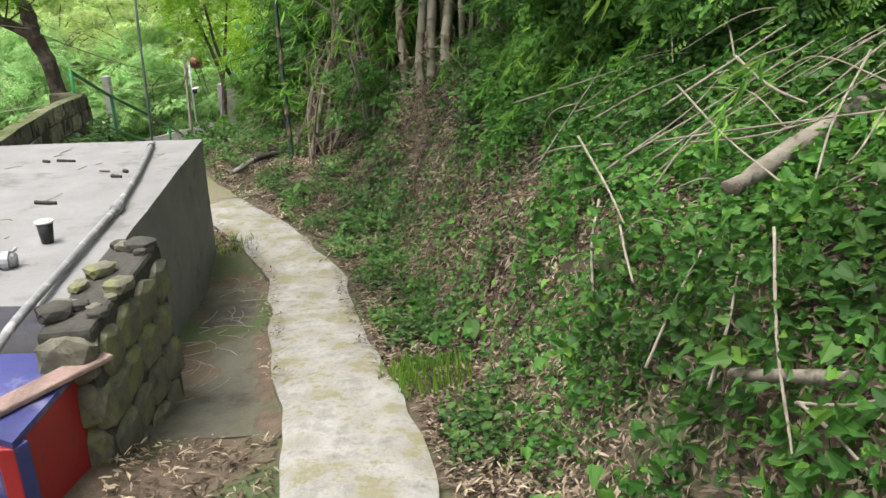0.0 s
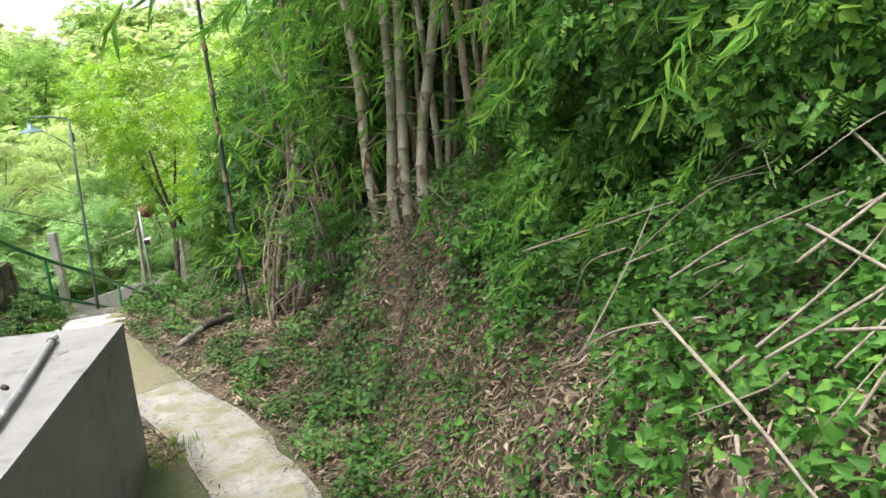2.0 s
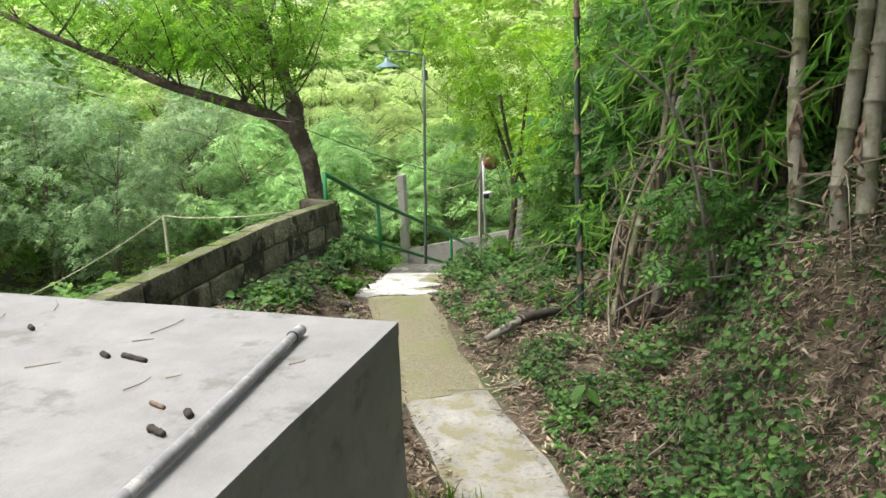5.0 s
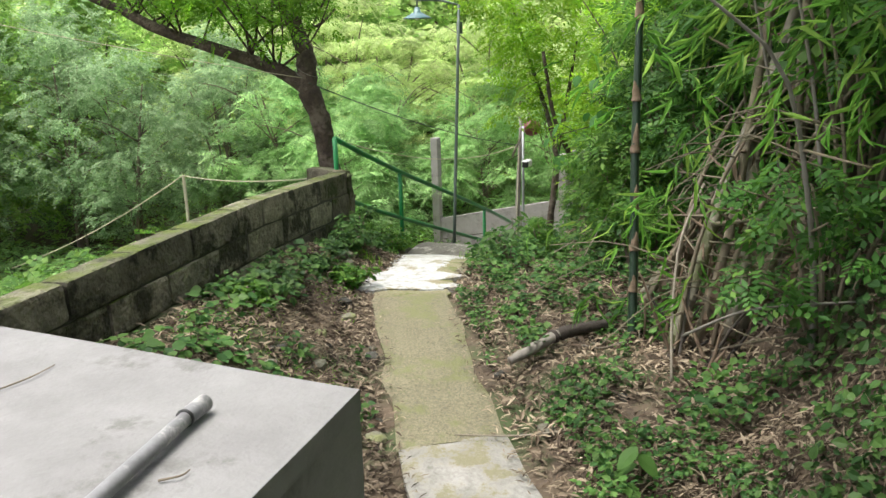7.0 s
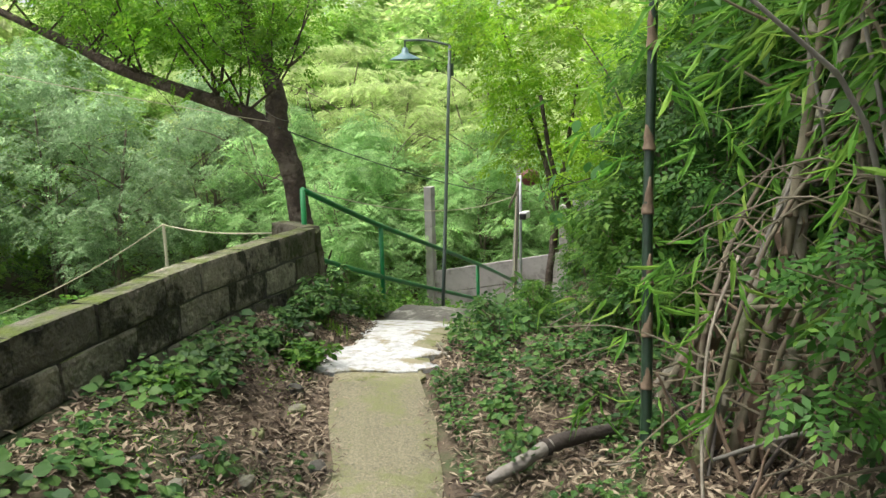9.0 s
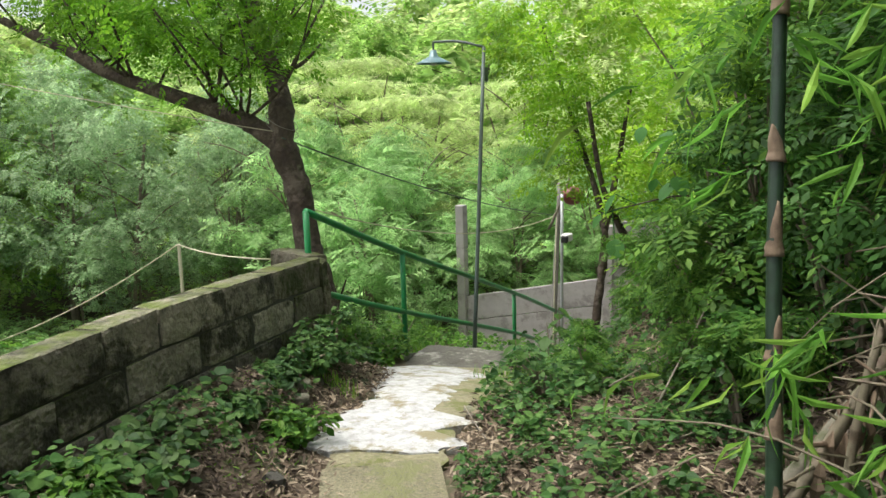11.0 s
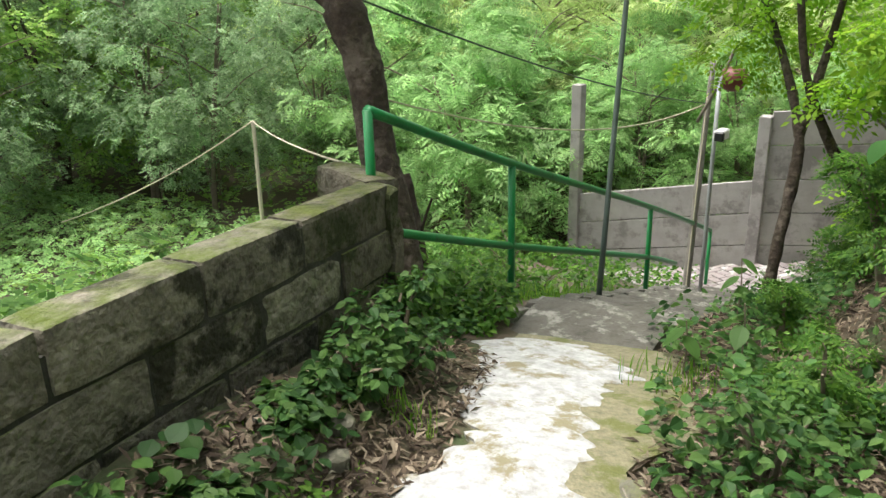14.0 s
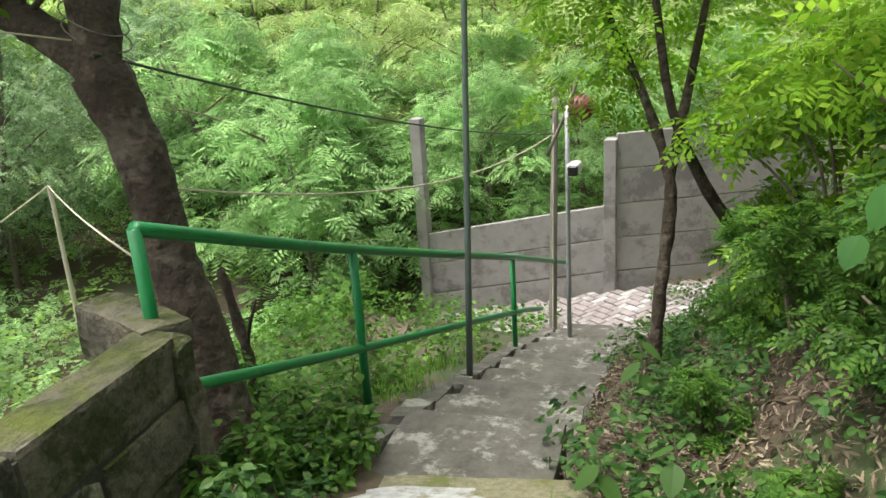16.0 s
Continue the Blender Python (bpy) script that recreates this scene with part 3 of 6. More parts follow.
for i in range(16):
    sz = rs.uniform(0.03, 0.085)
    o = part("rubble", stone_mesh(sz * 1.4, sz * 1.2, sz * 0.7, i + 90), M_stone if i % 3 else M_mortar, pillar)
    yy = rs.uniform(-0.32, 0.33)
    o.location = (rs.uniform(-0.12, 0.06), yy, 0.70 + 0.12 * yy + sz * 0.2)
    o.rotation_euler = (0, 0, rs.uniform(0, 3))

# ---- the painted box with a plank on it ----
bx = thing("painted_box", "red and blue painted low masonry box beside the pillar", "box")
BP = [(-0.885, 1.53), (-0.905, 2.14), (-2.3, 2.14), (-2.25, 2.06)]


def slab_between(a, b, z0, z1, thick):
    """An upright panel between two points of the plan."""
    a, b = Vector((*a, 0)), Vector((*b, 0))
    ln = (b - a).length
    bm = box_bm(ln, thick, z1 - z0, 0.006, 2)
    ang = math.atan2(b.y - a.y, b.x - a.x)
    m = Matrix.Translation((a + b) / 2 + Vector((0, 0, z0))) @ Euler((0, 0, ang)).to_matrix().to_4x4() @ Matrix.Translation((0, thick / 2, 0))
    bmesh.ops.transform(bm, matrix=m, verts=bm.verts)
    return bm


part("side", slab_between(BP[0], BP[1], 0.0, 0.6, 0.06), M_red, bx, "red painted side with worn edges")
part("front", slab_between((-2.25, 2.02), (-0.886, 1.53), 0.0, 0.598, 0.06), M_blue, bx, "dark blue painted front")
lid = bmesh.new()
for z in (0.6, 0.625):
    for x, y in BP:
        lid.verts.new((x, y, z))
lid.verts.ensure_lookup_table()
lid.faces.new([lid.verts[i] for i in (3, 2, 1, 0)])
lid.faces.new([lid.verts[i] for i in (4, 5, 6, 7)])
for i in range(4):
    j = (i + 1) % 4
    lid.faces.new([lid.verts[i], lid.verts[j], lid.verts[4 + j], lid.verts[4 + i]])
bmesh.ops.recalc_face_normals(lid, faces=lid.faces)
part("lid", lid, M_blue, bx, "faded blue top")
plank = part("plank", box_bm(0.95, 0.10, 0.022, 0.004, 1, 0.003, 2), M_plank)
plank.matrix_world = pose(-1.06, 1.66, 0.628, 0, -2, 59)
tagged(plank, "weathered rusty brown plank lying on the painted box", "plank")

# ---- things on the tank ----
pp = thing("water_pipe", "long grey pipe lying across the tank top", "pipe")
P0, P1 = np.array((-1.715, 4.98, TOP + 0.028)), np.array((-1.02, 1.75, TOP + 0.03))
pm = P0 + (P1 - P0) * 0.48 + np.array((0.07, 0, 0))
part("pipe", tube([P0, P0 * 0.5 + pm * 0.5 + np.array((0.012, 0, 0)), pm], [0.018], 12, 14), M_pvc, pp, smooth=True)
part("pipe", tube([pm, pm * 0.5 + P1 * 0.5 + np.array((-0.01, 0, 0)), P1, P1 + np.array((0.09, -0.35, -0.16))], [0.018], 12, 18), M_pvc, pp, smooth=True)
dv = (P1 - P0) / np.linalg.norm(P1 - P0)
part("coupling", tube([pm - dv * 0.06, pm - dv * 0.055, pm + dv * 0.055, pm + dv * 0.06], [0.026, 0.031, 0.031, 0.026], 14), M_pvc, pp, "pale pipe coupling", smooth=True)
part("end_collar", tube([P0 + dv * 0.02, P0 - dv * 0.06], [0.021, 0.022], 14), M_pvc, pp, "pale end socket", smooth=True)
part("seal_ring", tube([P0 + dv * 0.022, P0 + dv * 0.03], [0.023, 0.023], 14), M_black, pp, "dark rubber ring", smooth=True)
# a black disc stands in for the shade inside the pipe
part("bore", tube([P0 - dv * 0.061, P0 - dv * 0.064], [0.017, 0.017], 14), M_black, pp, "black disc for the shade in the open end")
p2 = thing("short_pipe", "short grey pipe with a metal clamp on the tank", "pipe")
A2, B2 = np.array((-2.3, 2.45, TOP + 0.035)), np.array((-1.42, 2.62, TOP + 0.035))
part("pipe", tube([A2, B2], [0.032], 12, 4), M_pvc, p2, smooth=True)
part("clamp", tube([B2 - (0.05, 0.01, 0), B2 - (0.02, 0.004, 0)], [0.042, 0.042], 12), M_galv, p2, "metal clamp")
part("bolt", tube([B2 + (-0.03, 0, 0.02), B2 + (-0.03, 0.07, 0.03)], [0.008, 0.008], 6), M_galv, p2)
cup = thing("cup", "black plastic cup with a pale rim on the tank", "cup", at=(-1.45, 2.95, TOP))
part("body", ring_lathe([(0.026, 0), (0.028, 0.002), (0.038, 0.1), (0.036, 0.1), (0.026, 0.006)], 20), M_black, cup, smooth=True)
part("rim", ring_lathe([(0.036, 0.098), (0.043, 0.1), (0.043, 0.108), (0.037, 0.11), (0.035, 0.1)], 20), M_clear, cup, "pale plastic lid rim", smooth=True)

# ---- the block wall ----
WA, WB = np.array((-3.33, 5.62)), np.array((-4.32, 9.5))
WL = float(np.linalg.norm(WB - WA))
wd = (WB - WA) / WL
yaw = math.degrees(math.atan2(wd[1], wd[0]))


def wall_top(u):
    return float(np.interp(u, [0, 2.3, 3.0, WL], [0.70, 0.67, 0.63, 0.57]))


wall = thing("wall_west", "mossy weathered concrete block garden wall", "wall", at=(WA[0], WA[1], 0))
wall["kind"] = "structure"
wall.rotation_euler = (0, 0, radians(yaw))
THK = 0.15
mortar = box_bm(WL + 2.4, THK - 0.018, 1.0, 0.0)
for v in mortar.verts:
    u = min(max(v.co.x + WL / 2 - 1.2, 0), WL)
    v.co.z = wall_top(u) - 0.012 if v.co.z > 0.5 else -0.5
    v.co.x += -1.2 + WL / 2
part("mortar", mortar, M_mortar, wall).location = (0, THK / 2, 0)

# a red post behind the tank
rpole = thing("red_post", "red painted steel post behind the tank", "post", at=(-3.85, 5.29, 0))
part("shaft", tube([(0, 0, -0.5), (0, 0, 3.2)], [0.035], 12, 4), M_red, rpole, "", True)
part("foot", box_bm(0.14, 0.14, 0.03, 0.005, 1), M_red, rpole).location = (0, 0, up_on(-3.85, 5.29) + 0.01)
rb = random.Random(11)
JOINTS = [-2.4, -1.86, -1.32, -0.78, -0.25, 0.31, 0.85, 1.38, 1.94, 2.3, 2.84, 3.36, WL]


def rough_box(sx, sy, sz, seed, amp=0.006, cuts=5):
    """A weathered block: uneven faces and rounded edges."""
    b = box_bm(sx, sy, sz, 0.0)
    bmesh.ops.subdivide_edges(b, edges=b.edges[:], cuts=cuts, use_grid_fill=True)
    off = Vector((seed * 1.7, seed * 0.9, seed * 2.3))
    for v in b.verts:
        c = v.co.copy()
        near = sum(1 for q, h in ((abs(c.x), sx / 2), (abs(c.y), sy / 2), (abs(c.z - sz / 2), sz / 2)) if q > h - 1e-4)
        pull = 0.0022 * (near - 1) * (1.2 + 1.5 * noise.noise(c * 14 + off))
        v.co -= Vector((math.copysign(pull, c.x), math.copysign(pull, c.y), math.copysign(pull, c.z - sz / 2)))
        v.co += amp * Vector((noise.noise(c * 9 + off), noise.noise(c * 9 + off + Vector((7, 0, 0))), noise.noise(c * 9 + off + Vector((0, 7, 0)))))
    return b


def block_row(top_off, h, joints, seed):
    rg = random.Random(seed)
    for a, b in zip(joints[:-1], joints[1:]):
        if b - a < 0.05:
            continue
        m = rough_box(b - a - 0.012, THK, h - 0.01, rg.randint(0, 999), 0.0035, 8)
        for v in m.verts:
            u = min(max(v.co.x + (a + b) / 2, 0), WL)
            v.co.z += wall_top(u) - top_off - h
        o = part("concrete_block", m, M_pier if b >= WL - 0.01 else M_block, wall)
        o.location = ((a + b) / 2, THK / 2 + rg.uniform(-0.009, 0.006), 0)


block_row(0.0, 0.19, JOINTS, 1)
block_row(0.19, 0.19, [-2.4, -2.1, -1.6, -1.05, -0.5, 0.05, 0.58, 1.1, 1.65, 2.05, 2.6, 3.1, 3.6, WL], 2)
block_row(0.38, 0.19, [-2.4, -1.9, -1.35, -0.8, -0.3, 0.25, 0.8, 1.35, 1.9, 2.4, 2.9, 3.4, WL], 3)
block_row(0.57, 0.19, [-2.4, -2.1, -1.6, -1.05, -0.5, 0.05, 0.58, 1.1, 1.65, 2.05, 2.6, 3.1, 3.6, WL], 4)
# the end pier, and the short return behind it
pier = rough_box(0.08, THK + 0.05, 1.14, 5, 0.028, 11)
part("end_render", pier, M_pier, wall, "mossy rendered wall end").location = (WL + 0.02, THK / 2, -0.6)
ret = thing("wall_return", "short mossy concrete return wall behind the garden wall", "wall")
ret["kind"] = "structure"
for i in range(3):
    o = part("concrete_block", rough_box(0.42, 0.17, 0.2, i + 50, 0.016, 8), M_pier, ret)
    o.matrix_world = pose(-4.62, 9.62, 0.36 - i * 0.205, 0, 0, 165)

# ---- steps ----
stairs = thing("stairs", "worn grey concrete steps going down the slope", "stairs")
stairs["kind"] = "structure"
NST = 10
for i in range(NST + 1):
    y = 10.45 + i * 0.49
    z = (-0.45 if i else -0.40) - i * 0.172
    c = centre(y + 0.25)
    w = 0.76 if i else 0.74
    b = rough_box(w, 0.53 if i else 0.9, 0.32, i + 20, 0.014, 8)
    o = part("step", b, M_step, stairs)
    o.matrix_world = pose(c[0] - (0.06 if i else 0.02), y + (0.25 if i else 0.0), z - 0.32, 0.5, 0, 9)
for i in range(12):
    y = 10.6 + i * 0.43
    c = centre(y)
    o = part("kerb_stone", rough_box(0.13, 0.41, 0.15, i + 40, 0.014, 4), M_step, stairs)
    o.matrix_world = pose(c[0] - 0.52, y, np.interp(y, [10.7, 15.6], [-0.5, -2.2]) - 0.07, -19 + (i % 3) * 2, (i % 2) * 4 - 2, 8 + (i % 4) * 2)

# ---- railing ----
RT = [(-4.5, 9.59, 0.84), (-4.645, 10.95, 0.32), (-4.85, 13.55, -0.62), (-5.24, 16.4, -1.68)]
rail = thing("railing", "green painted steel stair railing", "railing")
part("top_rail", tube(RT, [0.024], 12, 40), M_green, rail, smooth=True)
MID = [(-4.5, 9.62, 0.30), (-4.645, 10.95, -0.187), (-4.85, 13.55, -1.09), (-4.98, 14.6, -1.5)]
part("mid_rail", tube(MID, [0.022], 12, 40), M_green, rail, smooth=True)
for (x, y, z), b in zip(RT, (0.1, -0.66, -1.58, -2.65)):
    part("post", tube([(x, y, b), (x, y, z)], [0.022], 12, 3), M_green, rail, smooth=True)

# ---- lamp post ----
lamp = thing("street_lamp", "thin green-grey lamp post with an enamel shade", "lamp")
LB, LT = np.array((-4.63, 12.13, -1.05)), np.array((-4.82, 12.85, 2.07))
part("pole", tube([LB, LT], [0.022, 0.018], 10, 5), M_pole, lamp, smooth=True)
AE = LT + np.array((-0.56, -0.05, 0.08))
part("arm", tube([LT, LT + (AE - LT) * 0.5 + (0, 0, 0.03), AE], [0.013], 8, 8), M_pole, lamp, smooth=True)
part("collar", tube([LT + (0, 0, -0.34), LT + (0, 0, -0.2)], [0.04, 0.04], 8), M_pole, lamp)
part("stem", tube([AE, AE - (0, 0, 0.1)], [0.012], 8), M_pole, lamp)
sh = part("shade", ring_lathe([(0.03, 0.14), (0.045, 0.08), (0.09, 0.055), (0.17, 0.015), (0.19, 0), (0.18, 0), (0.16, 0.01), (0.08, 0.045), (0.035, 0.07)], 24), M_lampshade, lamp, "teal enamel shade", smooth=True)
sh.location = AE - np.array((0, 0, 0.22))
part("bulb", ring_lathe([(0.01, 0.05), (0.03, 0.02), (0.035, -0.01), (0.02, -0.035), (0.004, -0.04)], 12), M_clear, lamp, "pale glass bulb", smooth=True).location = AE - np.array((0, 0, 0.2))

# ---- fence of precast panels ----
FP = [(-7.45, 17.07, -2.95, -0.14), (-4.97, 17.3, -2.42, -0.39)]
fence = thing("wall_north", "grey precast concrete panel fence with posts", "fence")
fence["kind"] = "structure"
for x, y, b, t in FP + [(-2.6, 18.2, -2.2, 0.0)]:
    part("post", box_bm(0.15, 0.15, t - b, 0.012, 2, 0.004, int(x * -10)), M_panel, fence).location = (x, y, b)


def panel_run(a, b, z0, z1, n, h):
    a, b = np.array(a), np.array(b)
    ln = float(np.linalg.norm(b - a))
    ang = math.degrees(math.atan2(b[1] - a[1], b[0] - a[0]))
    for i in range(n):
        m = box_bm(ln - 0.13, 0.05, h - 0.012, 0.008, 1)
        for v in m.verts:
            v.co.z += (v.co.x / ln) * (z1 - z0)
        o = part("panel", m, M_panel, fence)
        o.matrix_world = pose((a[0] + b[0]) / 2, (a[1] + b[1]) / 2, (z0 + z1) / 2 + i * h, 0, 0, ang)


panel_run((-7.45, 17.07), (-4.97, 17.3), -3.0, -2.5, 3, 0.435)
panel_run((-4.97, 17.3), (-2.6, 18.2), -2.5, -2.35, 5, 0.435)

# ---- poles at the foot of the steps ----
wp = thing("wooden_pole", "weathered wooden pole beside the steps", "pole")
part("shaft", tube([(-5.07, 15.2, -2.4), (-5.1, 15.4, -1), (-5.15, 15.7, 0.42)], [0.045, 0.038, 0.032], 8, 12, 0.04), M_greywood, wp, smooth=True)
sp = thing("steel_pole", "thin steel pole carrying a small white camera", "pole")
part("shaft", tube([(-4.75, 14.75, -2.0), (-4.78, 14.85, 0.38)], [0.022], 8, 4), M_galv, sp, smooth=True)
cm = part("camera_housing", box_bm(0.1, 0.2, 0.1, 0.02, 2), M_clear, sp, "small white camera housing")
cm.location = (-4.7, 14.8, -0.22)
part("lens_hood", box_bm(0.09, 0.05, 0.09, 0.01, 1), M_black, cm, "dark lens hood").location = (0.02, -0.12, 0.005)
rl = thing("hanging_pot", "round maroon pot hung on a bent stick", "pot", at=(-4.7, 15.0, 0.34))
part("body", ring_lathe([(0.03, -0.12), (0.085, -0.1), (0.135, -0.03), (0.14, 0.03), (0.1, 0.09), (0.05, 0.11), (0.04, 0.09)], 20), M_maroon, rl, smooth=True)
part("stick", tube([(-0.32, 0, -0.45), (-0.1, -0.02, 0.02), (0.0, -0.03, 0.3)], [0.018, 0.014], 8, 8), M_dead, rl, "bent pale stick", smooth=True)

# ---- herringbone paving at the foot ----
pave = thing("road", "grey-pink herringbone paving at the foot of the steps", "paving")
pave["kind"] = "structure"
U = 0.112
pb1 = box_bm(2 * U - 0.012, U - 0.012, 0.06, 0.008, 1)
pmesh = bpy.data.meshes.new("paver")
pb1.to_mesh(pmesh)
pb1.free()
pmesh.materials.append(M_paver)
rp = random.Random(3)
slots = []
for k in range(-60, 60):
    for m in range(-20, 20):
        for bx0, by0, turn in ((k + 4 * m + 1.0, k + 0.5, 0), (3 + k + 4 * m + 0.5, k + 1.0, 90)):
            x = -6.0 + U * (bx0 - by0) * 0.7071
            y = 17.0 + U * (bx0 + by0) * 0.7071
            if -8.4 < x < -3.5 and 15.75 < y < 18.1 and y - 17.0 < 0.1 * (x + 7.45):
                slots.append((math.hypot(x + 4.6, y - 15.6), x, y, turn + 45))
slots.sort()
slope = Euler((0, -math.atan(0.22), 0)).to_matrix().to_4x4()
rest = []
for i, (_, x, y, turn) in enumerate(slots):
    m = Matrix.Translation((x, y, float(paving_z(x, y)) - 0.055 + rp.uniform(-0.005, 0.005))) @ slope @ pose(0, 0, 0, rp.uniform(-1, 1), rp.uniform(-1, 1), turn)
    if i < 300:
        part("paver", pmesh, M_paver, pave).matrix_world = m
    else:
        rest.append(([m @ v.co for v in pmesh.vertices], [list(p.vertices) for p in pmesh.polygons]))
if rest:
    tagged(part("far_pavers", merge(rest), M_paver, pave), kind="stuff")

# ---- plants ----


def unit(v):
    return v / (np.linalg.norm(v, axis=-1, keepdims=True) + 1e-9)


def bank_points(n, y0, y1, d0, d1, rg, lift=(0.0, 0.05), right=True):
    """Places on the bank, by their distance from the path's edge, with the slope's normals."""
    y = rg.uniform(y0, y1, n)
    d = d0 + (d1 - d0) * rg.uniform(0, 1, n)
    cx, cz, co = centre(y)
    x = cx + (0.3 + d) / co if right else cx - (0.3 + d) / co
    z = ground(x, y)
    e = 0.08
    gxv = (ground(x + e, y) - ground(x - e, y)) / (2 * e)
    gyv = (ground(x, y + e) - ground(x, y - e)) / (2 * e)
    nr = unit(np.stack([-gxv, -gyv, np.ones(n)], 1))
    p = np.stack([x, y, z + relief(x, y)], 1) + nr * rg.uniform(*lift, n)[:, None]
    return p, nr


def leaves_on(name, template, p, nr, size, rg, material, spread=0.6, label="", category="", heading=None):
    h = rg.uniform(0, 2 * np.pi, len(p)) if heading is None else heading + rg.normal(0, 0.5, len(p))
    nn = unit(nr + rg.normal(0, spread, (len(p), 3)) + np.array([0, 0, 0.35]))
    o = part(name, scatter(template, p, frames_from(nn, h), size), material)
    return tagged(o, label, category, kind="stuff")


rg = np.random.default_rng(21)
T_dry = (np.array([(0, 0, 0), (-0.16, 0.45, 0.1), (0, 1, -0.06), (0.16, 0.45, 0.1), (0, 0.5, 0)], dtype=float), [[0, 4, 1], [1, 4, 2], [2, 4, 3], [3, 4, 0]])
# dry leaves and bamboo sheaths over bank and verges
p1, n1 = bank_points(52000, 0.2, 9.6, 0.0, 1.8, rg, (0.0, 0.06))
p1b, n1b = bank_points(36000, 9.0, 14, 0.05, 2.6, rg, (0.0, 0.05))
p1d, n1d = bank_points(16000, 0.2, 3.6, 0.0, 1.3, rg, (0.0, 0.05))
p1c, n1c = bank_points(14000, 4.6, 8.6, 0.8, 3.4, rg, (0.0, 0.05))
p2, n2 = bank_points(30000, 5.35, 9.8, -0.02, 1.7, rg, (0.0, 0.03), False)
keep = p2[:, 0] > np.interp(p2[:, 1], [5.6, 9.5], [-3.3, -4.28]) + 0.03
p2, n2 = p2[keep], n2[keep]
p3, n3 = bank_points(2000, 0.4, 2.2, -0.02, 0.6, rg, (0.0, 0.04), False)
pa, na = np.vstack([p1, p1b, p1c, p1d, p2, p3]), np.vstack([n1, n1b, n1c, n1d, n2, n3])
p1e, n1e = bank_points(20000, 2.8, 6.95, 0.2, 1.25, rg, (0.0, 0.05))
half = rg.random(len(pa)) < 0.6
small = np.where(pa[:, 1] > 9.4, 0.85, np.where(pa[:, 1] < 3.0, 0.75, 1.0))
leaves_on("leaf_litter", T_chip, pa[half], na[half], rg.uniform(0.02, 0.07, half.sum()) * small[half], rg, L_dry, 0.35, "brown and straw-coloured dry leaves and bamboo sheaths", "leaf litter")
leaves_on("dry_leaves", T_dry, pa[~half], na[~half], rg.uniform(0.025, 0.07, (~half).sum()) * small[~half], rg, L_dry, 0.5, "brown curled dry leaves on the soil", "leaf litter")

# long bamboo leaves lodged on the steep face of the bank
leaves_on("bank_litter", lance(0.05, 0.3), p1e, n1e, rg.uniform(0.03, 0.095, len(p1e)), rg, L_dry, 0.8, "long dry bamboo leaves lodged on the steep bank", "leaf litter", heading=4.0)

# crumbs of litter lying over the path's edges
for right in (True, False):
    pe, ne = bank_points(700, 2.6, 8.1, -0.11, 0.0, rg, (0.048, 0.058), right)
    leaves_on("path_litter", T_chip, pe, ne, rg.uniform(0.015, 0.05, len(pe)), rg, L_dry, 0.2, "dry leaf crumbs along the edge of the footpath", "leaf litter")

# grit on the pebbled slab
pg, ng = bank_points(2600, 6.6, 8.15, -0.53, -0.07, rg, (0.037, 0.04))
leaves_on("path_grit", T_chip, pg, ng, rg.uniform(0.008, 0.02, len(pg)), rg, M_stone, 0.3, "fine pale grit bedded in the worn slab", "gravel")

# small plants scattered through the litter of the bank
pv9, nv9 = bank_points(15000, 1.6, 6.8, 0.08, 1.5, rg, (0.01, 0.12))
k = noise2(pv9[:, 0], pv9[:, 1], 3.2, 51.0) > 0.0
pv9, nv9 = pv9[k], nv9[k]
leaves_on("bank_seedlings", T_oval, pv9, nv9, rg.uniform(0.014, 0.042, len(pv9)), rg, L_small, 0.9, "small green leaves growing through the litter of the bank", "weeds")

# climbing vine over the upper bank
pv1, nv1 = bank_points(120000, -1.0, 6.6, 0.2, 3.4, rg, (0.01, 0.17))
vine_edge = np.interp(pv1[:, 1], [-1, 0.8, 2, 2.9, 3.4, 4.2, 4.9, 5.9, 6.5], [1.2, 0.98, 0.93, 0.93, 0.88, 0.8, 0.7, 0.64, 0.85])
k = ((pv1[:, 0] - vine_edge + 0.5 * noise2(pv1[:, 0], pv1[:, 1], 1.8, 2.0) > 0.0) & (noise2(pv1[:, 0], pv1[:, 1], 5.0, 6.0) > -0.32)) | ((rg.random(len(pv1)) < 0.12) & (noise2(pv1[:, 0], pv1[:, 1], 3.0, 4.0) > 0.05) & (pv1[:, 0] > vine_edge - 0.8))
pv1, nv1 = pv1[k], nv1[k]
leaves_on("vine_cover", T_lobed, pv1, nv1, np.where(rg.random(len(pv1)) < 0.12, rg.uniform(0.045, 0.07, len(pv1)), rg.uniform(0.015, 0.042, len(pv1))), rg, L_vine, 0.95, "green lobed vine leaves climbing over the bank", "vine")
pv2, nv2 = bank_points(30000, 4.5, 9.0, 0.2, 3.6, rg, (0.02, 0.16))
k = noise2(pv2[:, 0], pv2[:, 1], 2.2, 5.0) > np.where(pv2[:, 1] < 6.4, 0.1, np.where(pv2[:, 2] > 0.6, -0.12, 0.05))
pv2, nv2 = pv2[k], nv2[k]
leaves_on("ivy_patches", T_oval, pv2, nv2, rg.uniform(0.025, 0.06, len(pv2)), rg, L_small, 0.5, "patches of small dark green creeper leaves on the bank", "creeper")
pv3, nv3 = bank_points(22000, 0.3, 9.5, 0.02, 0.75, rg, (0.01, 0.09))
k = noise2(pv3[:, 0], pv3[:, 1], 2.6, 8.0) > np.interp(pv3[:, 1], [0, 2.6, 3.4, 6.6, 7.4], [0.2, 0.2, -0.02, -0.02, 0.16])
pv3, nv3 = pv3[k], nv3[k]
